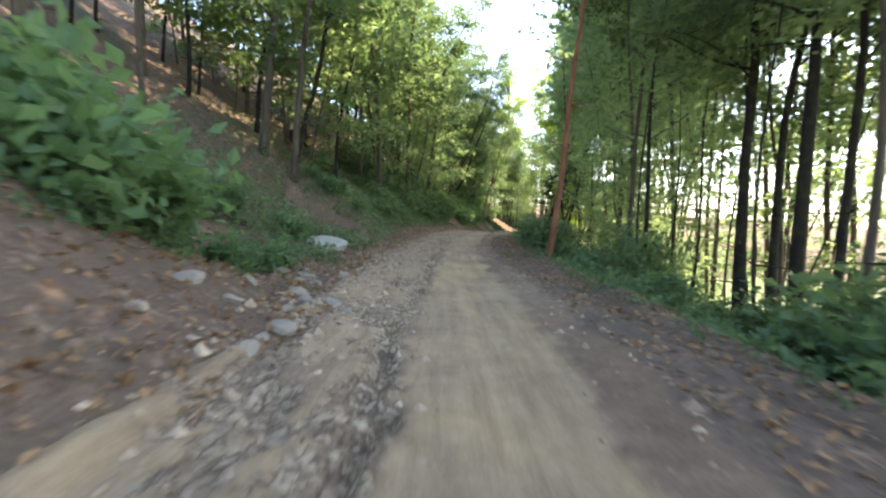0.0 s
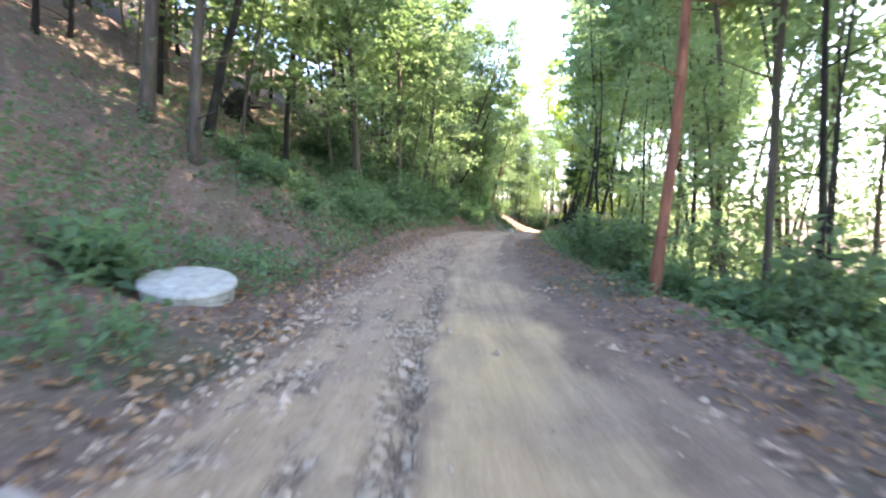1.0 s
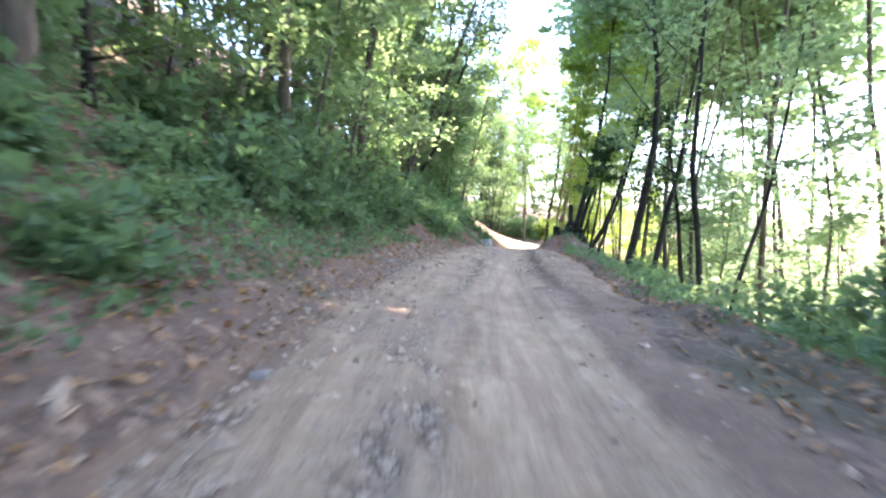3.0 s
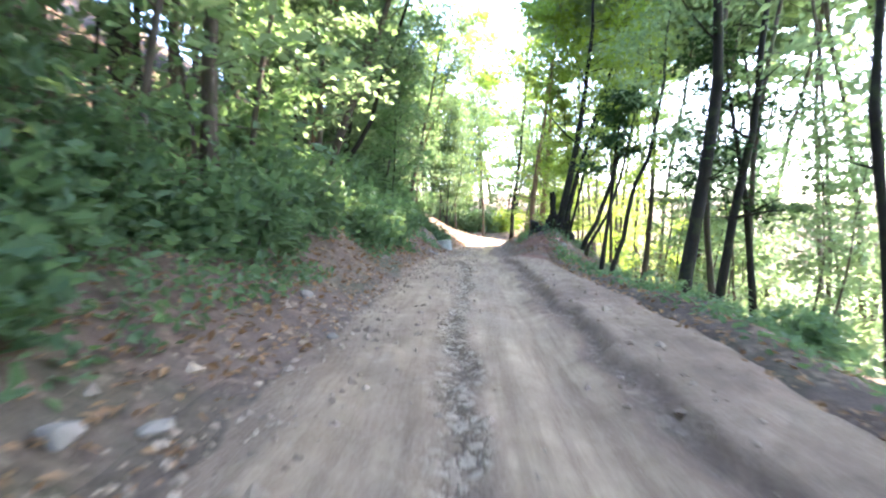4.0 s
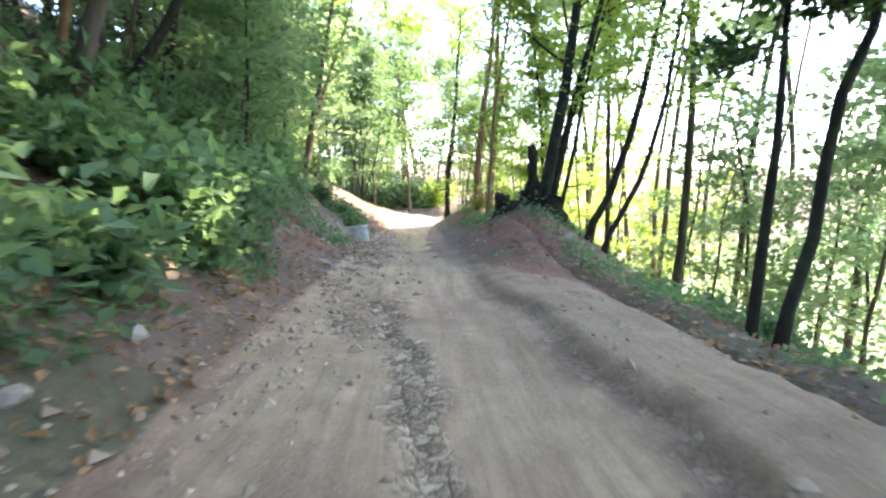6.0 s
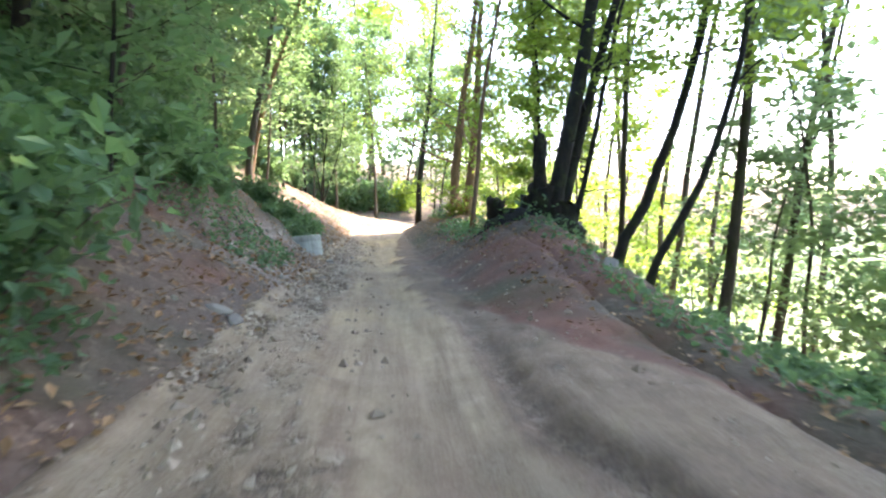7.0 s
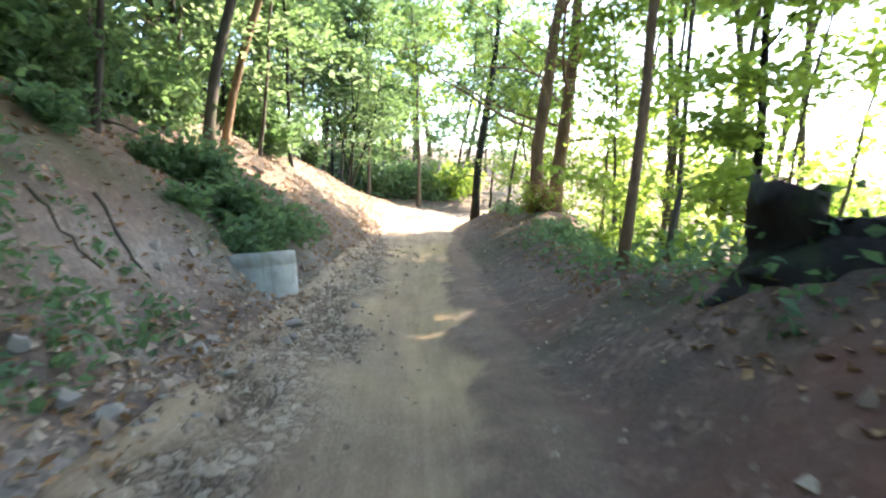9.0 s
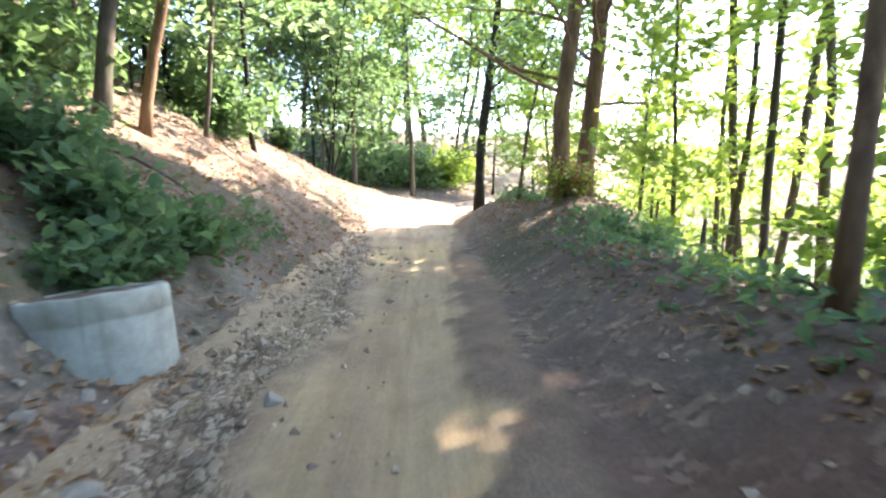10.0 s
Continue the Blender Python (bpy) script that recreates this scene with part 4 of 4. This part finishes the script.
# ---------- shrubs ----------
def plant_shrubs():
    rng = random.Random(9)
    kinds = []
    # seed 36 has darker leaves that stand in for shade on the undergrowth
    for seed, h, w, mat in ((31, 1.3, 1.1, LEAF_SHRUB), (32, 0.7, 0.8, LEAF_SHRUB), (33, 1.9, 1.3, LEAF_SHRUB), (34, 1.1, 1.2, LEAF_SUNLIT), (35, 0.4, 0.6, LEAF_SHRUB), (36, 1.7, 1.3, LEAF_FOREST), (37, 1.3, 1.1, LEAF_YOUNG)):
        t = new("shrub")
        tagged(t, "leafy green shrub growing on the woodland floor" if seed != 35 else "low bright green herb growing in leaf litter", "shrub", "undergrowth shrubs")
        shrub_parts(t, seed, h, w, mat=mat, per=5, leaf=0.28 if seed == 37 else 0.215, spread=0.24)
        kinds.append([t, False])

    def strip(count, dr, yr, ks, size=(0.7, 1.15)):
        for _ in range(count):
            y = rng.uniform(*yr)
            plant(kinds, rng.choice(ks), float(centre_x(y)) + rng.uniform(*dr), y, rng.uniform(0, 360), rng.uniform(*size))

    strip(16, (-6, -2.6), (18, 28), (1, 4, 1), (0.45, 0.8))
    strip(18, (-5.5, -2.6), (26, 40), (0, 1, 2))
    strip(22, (-3.7, -2.5), (22, 42), (1, 4, 4), (0.5, 1.0))
    strip(13, (-5.5, -3.4), (39, 48), (0, 1, 6), (0.6, 0.95))
    strip(7, (-7.5, -5.0), (46, 52), (1, 0, 1), (0.6, 0.9))
    strip(10, (-7.6, -5.3), (51.5, 57), (0, 2, 0), (0.75, 1.1))
    strip(12, (-4.5, -2.5), (21, 42), (4, 1), (0.5, 0.9))
    strip(5, (-5.5, -3.4), (8.5, 14), (4, 4), (0.6, 1.0))
    strip(10, (4.8, 8.5), (5, 17), (5, 5, 0), (0.8, 1.2))
    strip(7, (4.8, 7.5), (2.5, 8), (5, 5), (0.9, 1.2))
    strip(12, (6.5, 11), (5, 18), (5, 0, 5), (0.6, 1.0))
    strip(14, (3.6, 6.5), (1, 14), (1, 0, 1), (0.5, 0.9))
    strip(16, (3.8, 6.0), (14, 44), (1, 4, 1), (0.45, 0.8))
    strip(8, (3.6, 5.0), (17, 25), (1, 4), (0.5, 0.8))
    strip(3, (3.8, 5.5), (50.5, 52.5), (4, 4), (0.4, 0.6))
    strip(9, (2.6, 4.4), (55.5, 64), (3, 4, 4), (0.3, 0.6))
    strip(22, (-12, -5.2), (56, 74), (0, 2, 0), (0.9, 1.3))
    strip(20, (-10, -4.9), (56.5, 63), (2, 0, 5), (0.8, 1.25))
    strip(7, (-3.7, -2.5), (42.3, 45.6), (1, 0, 6), (0.55, 0.8))
    strip(9, (-5.6, -3.3), (48.5, 53.5), (6, 1, 4), (0.5, 0.8))
    strip(9, (5.4, 7.8), (17, 27), (5, 0, 5), (0.6, 0.95))
    strip(10, (-5.0, -3.4), (46.5, 51.8), (6, 0, 6), (0.6, 0.9))
    for x, y, k, z in ((-3.3, 4.7, 6, 0.9), (-3.5, 6.1, 6, 0.85), (-4.3, 5.3, 6, 1.0), (-4.2, 7.4, 1, 0.9), (-3.2, 7.6, 4, 0.9), (-5.2, 6.6, 6, 0.8), (-2.9, 8.9, 4, 0.8), (3.5, 17.9, 5, 0.75), (3.2, 19.4, 2, 0.6), (4.2, 19.9, 5, 0.8), (4.3, 21.6, 5, 0.8)):
        plant(kinds, k, x, y, rng.uniform(0, 360), z)
    for x, y, k, s in ((10.2, 77.5, 0, 1.5), (12.2, 78.5, 0, 1.7), (13.6, 80.5, 0, 1.6), (15.8, 80.0, 3, 1.8), (9.0, 79.5, 2, 1.2), (17.6, 82.0, 3, 1.7), (14.6, 79.0, 0, 1.5), (11.2, 80.0, 2, 1.4)):
        plant(kinds, k, x, y, rng.uniform(0, 360), s)
    for x, y, k, z in ((4.75, 55.2, 4, 0.5), (3.6, 52.6, 4, 0.6), (3.6, 54.6, 4, 0.6), (5.45, 55.95, 1, 0.65), (5.6, 56.5, 1, 0.75), (5.2, 56.7, 1, 0.8), (4.9, 57.3, 0, 0.65), (5.9, 57.4, 4, 0.8), (4.3, 57.0, 1, 0.8), (3.2, 56.8, 2, 0.75), (2.6, 55.9, 2, 0.8)):
        plant(kinds, k, x, y, rng.uniform(0, 360), z)
    for x, y, k, z in ((3.5, 15.7, 1, 0.8), (3.9, 14.3, 1, 0.9), (4.1, 17.3, 0, 0.6), (4.9, 15.9, 5, 0.6), (4.6, 13.0, 5, 0.7), (3.9, 19.0, 1, 0.8)):
        plant(kinds, k, x, y, rng.uniform(0, 360), z)
    strip(7, (4.2, 6.0), (24, 31), (5, 5, 0), (0.65, 0.95))
    red = thing("dead_shrub", 12.4, 60.6, "withered shrub with rust-red dead leaves", "shrub")
    shrub_parts(red, 41, 0.8, 0.7, stems=7, per=5, leaf=0.1, mat=LEAF_DRY, spread=0.14)


plant_shrubs()


# ---------- concrete well rings ----------
def well_ring(x, y, z, height, r, lid, label):
    e = thing("well_ring", x, y, label, "concrete well", z=z)
    bm = bmesh.new()
    prof = [(r - 0.10, -0.4), (r - 0.10, height - 0.02), (r - 0.085, height), (r - 0.015, height), (r, height - 0.015), (r, height * 0.72), (r - 0.008, height * 0.70), (r, height * 0.68), (r + 0.004, -0.4)]
    n = 40
    rows = [[bm.verts.new((q * math.cos(2 * math.pi * k / n), q * math.sin(2 * math.pi * k / n), h + 0.004 * math.sin(5 * k))) for k in range(n)] for q, h in prof]
    for a, b in zip(rows, rows[1:]):
        for k in range(n):
            bm.faces.new((a[k], b[k], b[(k + 1) % n], a[(k + 1) % n]))
    bmesh.ops.recalc_face_normals(bm, faces=bm.faces)
    part("ring", bm, CONCRETE, e)
    if lid:
        bm = bmesh.new()
        prof = [(0.001, height + 0.075), (r - 0.02, height + 0.065), (r + 0.03, height + 0.05), (r + 0.035, height + 0.012), (r + 0.02, height + 0.003), (0.001, height + 0.003)]
        rows = [[bm.verts.new((q * math.cos(2 * math.pi * k / n), q * math.sin(2 * math.pi * k / n), h)) for k in range(n)] for q, h in prof]
        for a, b in zip(rows, rows[1:]):
            for k in range(n):
                bm.faces.new((a[k], b[k], b[(k + 1) % n], a[(k + 1) % n]))
        bmesh.ops.recalc_face_normals(bm, faces=bm.faces)
        ob = part("lid", bm, CONCRETE, e, "flat round concrete lid")
        ob.matrix_basis = Matrix.Translation((0, 0, height)) @ pose(0, 0, 0.06, 12, 6, 0) @ Matrix.Translation((0, 0, -height))
    else:
        bm = bmesh.new()
        bmesh.ops.create_circle(bm, cap_ends=True, segments=24, radius=r - 0.09)
        bmesh.ops.translate(bm, verts=bm.verts, vec=(0, 0, height - 0.015))
        part("fill", bm, FLOOR, e, "soil filling the ring")
    return e


well_ring(-2.80, 12.75, -0.98, 0.33, 0.455, True, "round concrete well with a flat pale lid beside the track")
tilted = well_ring(5.64, 55.2, -1.06, 0.56, 0.47, False, "cracked concrete well ring full of soil, sunk in the bank")
tilted.matrix_basis = pose(5.64, 55.2, -1.06, -7, -4, 0)


# ---------- the old stump ----------
def gnarled(seed, pts, radii, knob=0.2, sides=16, jag=0.0, steps=5):
    """A lumpy, torn piece of old wood along points."""
    rng = random.Random(seed)
    bm = bmesh.new()
    P, Rr = [], []
    for (p, q), (r0, r1) in zip(zip(pts, pts[1:]), zip(radii, radii[1:])):
        for i in range(steps):
            P.append(Vector(p).lerp(Vector(q), i / steps))
            Rr.append(r0 + (r1 - r0) * i / steps)
    P.append(Vector(pts[-1]))
    Rr.append(radii[-1])
    tube(bm, P, Rr, sides, rng, knob * 0.35)
    off = Vector((seed * 3.1, seed * 1.7, seed))
    top = max(v.co.z for v in bm.verts)
    for v in bm.verts:
        v.co += Vector((1, 1, 0.5)) * (knob * 0.45 * noise.noise(v.co * 3.0 + off)) + Vector((1, -1, 0)) * (knob * 0.25 * noise.noise(v.co * 9.0 + off))
        if jag and v.co.z > top - 0.12:
            v.co.z += jag * rng.uniform(-0.6, 1.0)
    return bm


def old_stump():
    x, y, z = 9.45, 50.2, 0.0
    e = thing("tree_stump", x, y, "black rotten stool of an old felled tree, with a tall snag", "stump", z=z)
    part("base", gnarled(1, [(-0.72, 0.62, -0.5), (-0.4, 0.4, -0.2), (0.0, 0.05, -0.05), (0.4, -0.3, -0.05), (0.85, -0.7, -0.35)], (0.22, 0.34, 0.42, 0.44, 0.3), 0.22), BARK_DARK, e)
    for seed, px, py, r, top, torn in ((2, -0.43, 0.50, 0.205, 0.47, 0.12), (3, -0.14, 0.2, 0.22, 0.29, 0.10), (4, 0.26, -0.24, 0.30, 0.76, 0.10), (7, 0.08, 0.02, 0.16, 0.52, 0.12), (8, 0.62, -0.5, 0.24, 0.42, 0.10)):
        part("stub", gnarled(seed, [(px, py, -0.6), (px + 0.01, py, 0.5 * top - 0.2), (px + 0.02, py + 0.01, top)], (1.25 * r, 1.05 * r, r), 0.2, 14, jag=torn, steps=7), BARK_DARK, e)
    part("snag", gnarled(5, [(0.15, -0.30, 0.0), (0.13, -0.33, 0.8), (0.10, -0.36, 1.4), (0.09, -0.36, 1.76)], (0.19, 0.15, 0.13, 0.12), 0.12, jag=0.05), BARK_DARK, e)
    rng, nrng = random.Random(77), np.random.default_rng(77)
    pts = [(rng.uniform(-0.8, 0.8), rng.uniform(-0.7, 0.7), rng.uniform(-0.2, 0.6)) for _ in range(14)]
    c, nv, sz = sprays(pts, nrng, 7, 0.14, 0.08)
    part("ivy", leaf_mesh("ivy", c, nv, sz, nrng), LEAF_DARK, e, "dark ivy leaves")


old_stump()


def root_plate():
    e = thing("root_plate", -6.83, 24.3, "black upturned root stool on the slope", "stump")
    rng = random.Random(8)
    part("base", gnarled(6, [(-0.3, 0, -0.2), (-0.1, 0, 0.3), (0.1, 0, 0.7), (0.1, 0.05, 0.95)], (0.45, 0.42, 0.3, 0.15)), BARK_DARK, e)
    for i in range(7):
        an = rng.uniform(0, 6.28)
        ln = bent_line(rng, (0, 0, 0.35), (math.cos(an), math.sin(an), rng.uniform(-0.5, 0.6)), rng.uniform(0.7, 1.1), 5, 0.25)
        bm = bmesh.new()
        tube(bm, ln, [0.09 * (1 - 0.15 * q) for q in range(6)], 6, rng, 0.1)
        part("root", bm, BARK_DARK, e)


root_plate()


# ---------- stones ----------
def stone_bmesh(rng, size, flat=0.65):
    bm = bmesh.new()
    bmesh.ops.create_icosphere(bm, subdivisions=2, radius=1)
    cuts = [(Vector((rng.gauss(0, 1), rng.gauss(0, 1), rng.gauss(0, 0.8))).normalized(), rng.uniform(0.45, 0.75)) for _ in range(7)]
    off = Vector((rng.uniform(0, 50), rng.uniform(0, 50), rng.uniform(0, 50)))
    sx, sy = rng.uniform(0.75, 1.3), rng.uniform(0.75, 1.3)
    for v in bm.verts:
        c = v.co * (1 + 0.45 * noise.noise(v.co * 1.1 + off))
        for way, far in cuts:      # broken faces
            c -= way * max(0.0, c.dot(way) - far)
        v.co = Vector((c.x * sx, c.y * sy, c.z * flat)) * size
    return bm


def place_rocks():
    rng = random.Random(21)
    spots = [(8.75, 46.7, 0.2), (5.98, 53.55, 0.09), (6.72, 54.37, 0.075)]
    for _ in range(26):
        y = rng.uniform(48.5, 56)
        spots.append((float(centre_x(y)) - rng.uniform(1.1, 2.4), y, rng.uniform(0.035, 0.09)))
    for _ in range(26):
        y = rng.uniform(5, 48)
        spots.append((float(centre_x(y)) - rng.uniform(1.1, 2.2), y, rng.uniform(0.05, 0.13)))
    for _ in range(6):
        y = rng.uniform(3.5, 7.5)
        spots.append((float(centre_x(y)) - rng.uniform(1.3, 2.4), y, rng.uniform(0.08, 0.18)))
    for _ in range(26):
        y = rng.uniform(4.5, 9.5)
        spots.append((float(centre_x(y)) - rng.uniform(1.0, 2.6), y, rng.uniform(0.05, 0.15)))
    for _ in range(22):
        y = rng.uniform(50, 55)
        spots.append((float(centre_x(y)) - rng.uniform(1.5, 2.9), y, rng.uniform(0.04, 0.11)))
    for x, y, s in spots:
        me = bpy.data.meshes.new("rock")
        bm = stone_bmesh(rng, s)
        bm.to_mesh(me)
        bm.free()
        me.materials.append(STONE)
        ob = new("rock", me)
        ob.matrix_basis = pose(x, y, ground(x, y) + 0.15 * s, rng.uniform(-15, 15), rng.uniform(-15, 15), rng.uniform(0, 360))
        tagged(ob, "pale angular limestone rock half sunk in soil", "rock", "rocks along the bank")


place_rocks()


def road_top(x, y):
    d = (x - centre_x(y)) * 0.97
    return ground_z(x, y) + road_height(d, y, x) * np.clip((d + 1.75) / 0.4, 0, 1) + 0.03


def scatter_pebbles():
    rng = np.random.default_rng(3)
    n = 7500
    y = rng.uniform(1, 62, n)
    side = rng.random(n)
    d = np.where(side < 0.72, rng.normal(-1.25, 0.3, n), np.where(side < 0.84, rng.normal(-0.3, 0.3, n), rng.normal(1.5, 0.3, n)))
    y[:700] = rng.normal(52.5, 2.0, 700)
    d[:700] = rng.normal(-1.9, 0.4, 700)
    x = centre_x(y) + d / 0.97
    z = np.where(d < -1.5, ground_z(x, y), road_top(x, y))
    y[700:1600], d[700:1600] = rng.uniform(3, 15, 900), rng.normal(-1.2, 0.35, 900)
    x = centre_x(y) + d / 0.97
    z = np.where(d < -1.5, ground_z(x, y), road_top(x, y))
    s = rng.lognormal(-3.9, 0.55, n).clip(0.008, 0.07)
    s[:700] *= 1.2
    base = np.array([(1, 0, 0), (-1, 0, 0), (0, 1, 0), (0, -1, 0), (0, 0, 0.8), (0, 0, -0.6)], float)
    faces = np.array([(0, 2, 4), (2, 1, 4), (1, 3, 4), (3, 0, 4), (2, 0, 5), (1, 2, 5), (3, 1, 5), (0, 3, 5)])
    v = base[None] * (1 + 0.35 * rng.uniform(-1, 1, (n, 6, 1))) * s[:, None, None] + rng.uniform(-0.25, 0.25, (n, 6, 3)) * s[:, None, None]
    a = rng.uniform(0, 6.28, n)
    c, sn = np.cos(a)[:, None], np.sin(a)[:, None]
    v = np.stack([v[..., 0] * c - v[..., 1] * sn, v[..., 0] * sn + v[..., 1] * c, v[..., 2]], -1) + np.stack([x, y, z], -1)[:, None]
    me = bpy.data.meshes.new("loose_stones")
    me.from_pydata(v.reshape(-1, 3).tolist(), [], (np.arange(n)[:, None, None] * 6 + faces[None]).reshape(-1, 3).tolist())
    me.materials.append(PEBBLE)
    tagged(new("loose_stones", me), "loose pale stones and rubble strewn along the track", "stones", kind="stuff")


scatter_pebbles()


def ground_cover():
    """Low herbs and seedlings in patches over both sides."""
    rng = np.random.default_rng(6)
    n = 90000
    y = rng.uniform(3, 72, n)
    left = rng.random(n) < 0.7
    d = np.where(left, -1.9 - np.abs(rng.normal(0, 3.0, n)), np.where((y > 50) & (y < 58), 1.9, 2.6) + np.abs(rng.normal(0, 2.8, n)))
    x = centre_x(y) + d / 0.97
    patch = vnoise(x, y, 2.6, 3, 12)
    keep = patch > np.where(left, np.where(y < 17, 0.45, np.where(y > 45, 0.25, -0.6)), -0.35)
    keep &= ~((y > 60) & left & (d > -5)) & ((x + 2.8) ** 2 + (y - 12.4) ** 2 > 0.8) & ((x - 5.9) ** 2 + (y - 54.8) ** 2 > 0.6)
    x, y, patch = x[keep], y[keep], patch[keep]
    m = len(x)
    z = ground_z(x, y) + rng.random(m) ** 1.5 * (0.12 + 0.28 * np.clip(patch + 0.3, 0, 1))
    me = leaf_mesh("ground_cover", np.stack([x, y, z], -1), rng.normal(size=(m, 3)) * 0.75 + (0, 0, 1), rng.uniform(0.05, 0.15, m), rng)
    me.materials.append(LEAF_SHRUB)
    tagged(new("ground_cover", me), "patches of low green herbs and seedlings", "undergrowth", kind="stuff")


ground_cover()


def scatter_leaves():
    rng = np.random.default_rng(4)
    n = 26000
    y = rng.uniform(2, 74, n)
    side = rng.random(n)
    d = np.where(side < 0.72, -1.25 - np.abs(rng.normal(0, 2.6, n)), 1.7 + np.abs(rng.normal(0, 1.3, n)))
    x = centre_x(y) + d / 0.97
    z = ground_z(x, y) + np.where(np.abs(d) < 2.4, 0.04, 0.015)
    nor = rng.normal(size=(n, 3)) * 0.35 + (0, 0, 1)
    me = leaf_mesh("fallen_leaves", np.stack([x, y, z], -1), nor, rng.uniform(0.05, 0.12, n), rng)
    me.materials.append(LEAF_DRY)
    tagged(new("fallen_leaves", me), "dry brown leaves fallen over banks and track edges", "leaves", kind="stuff")


scatter_leaves()


# ---------- roots, sticks and posts ----------
def stick(name, label, category, pts, r, mat, group=""):
    rng = random.Random(len(name) + int(pts[0][0] * 10))
    bm = bmesh.new()
    tube(bm, pts, [r * (1 - 0.6 * i / (len(pts) - 1)) for i in range(len(pts))], 6, rng, 0.12)
    me = bpy.data.meshes.new(name)
    bm.to_mesh(me)
    bm.free()
    smooth_faces(me)
    me.materials.append(mat)
    return tagged(new(name, me), label, category, group)


def lie(x, y, way, length, steps, lift, rng, sag=0.3):
    a = math.radians(way)
    out = []
    for i in range(steps + 1):
        px, py = x + math.sin(a) * length * i / steps, y + math.cos(a) * length * i / steps
        px, py = px + rng.uniform(-1, 1) * 0.05, py + rng.uniform(-1, 1) * 0.05
        out.append((px, py, ground(px, py) + lift * (1 - sag * abs(2 * i / steps - 1))))
    return out


def roots_and_sticks():
    rng = random.Random(14)
    for x, y, w, ln in ((3.6, 51.3, 130, 0.6), (3.9, 52.3, 150, 0.7), (3.9, 53.1, 80, 0.5), (4.2, 54.0, 120, 0.6)):
        stick("exposed_root", "bare grey-brown root hanging out of the cut bank", "root", lie(x, y, w, ln, 6, 0.03, rng), 0.02, BARK, "roots in the bank")
    for x, y, w, ln, r in ((10.6, 54.8, 60, 2.6, 0.03), (10.9, 55.6, 100, 2.0, 0.022), (10.1, 53.9, 75, 1.8, 0.02), (11.4, 56.5, 40, 2.2, 0.02), (10.3, 52.6, 110, 2.1, 0.025), (11.6, 57.2, 85, 1.7, 0.018),
                           (-3.3, 13.9, 60, 1.2, 0.035), (-4.6, 9.6, 20, 1.6, 0.03), (2.7, 57.6, 60, 1.8, 0.03), (4.2, 58.2, 75, 2.0, 0.025)):
        stick("fallen_branch", "dry fallen branch lying in the undergrowth", "branch", lie(x, y, w, ln, 6, 0.12, rng), r, BARK, "fallen branches")
    for x, y, h, lx in ((10.45, 53.5, 0.95, 0.18), (12.3, 57.0, 1.0, 0.05), (13.9, 59.4, 1.05, -0.04), (15.3, 61.6, 1.0, 0.06), (16.4, 63.9, 1.0, 0.03)):
        z = ground(x, y)
        stick("fence_post", "weathered grey wooden stake standing in grass", "post", [(x, y, z - 0.3), (x + lx * 0.5, y, z + h * 0.5), (x + lx, y, z + h * 0.97), (x + lx, y, z + h)], 0.05, BARK, "fence stakes")


roots_and_sticks()
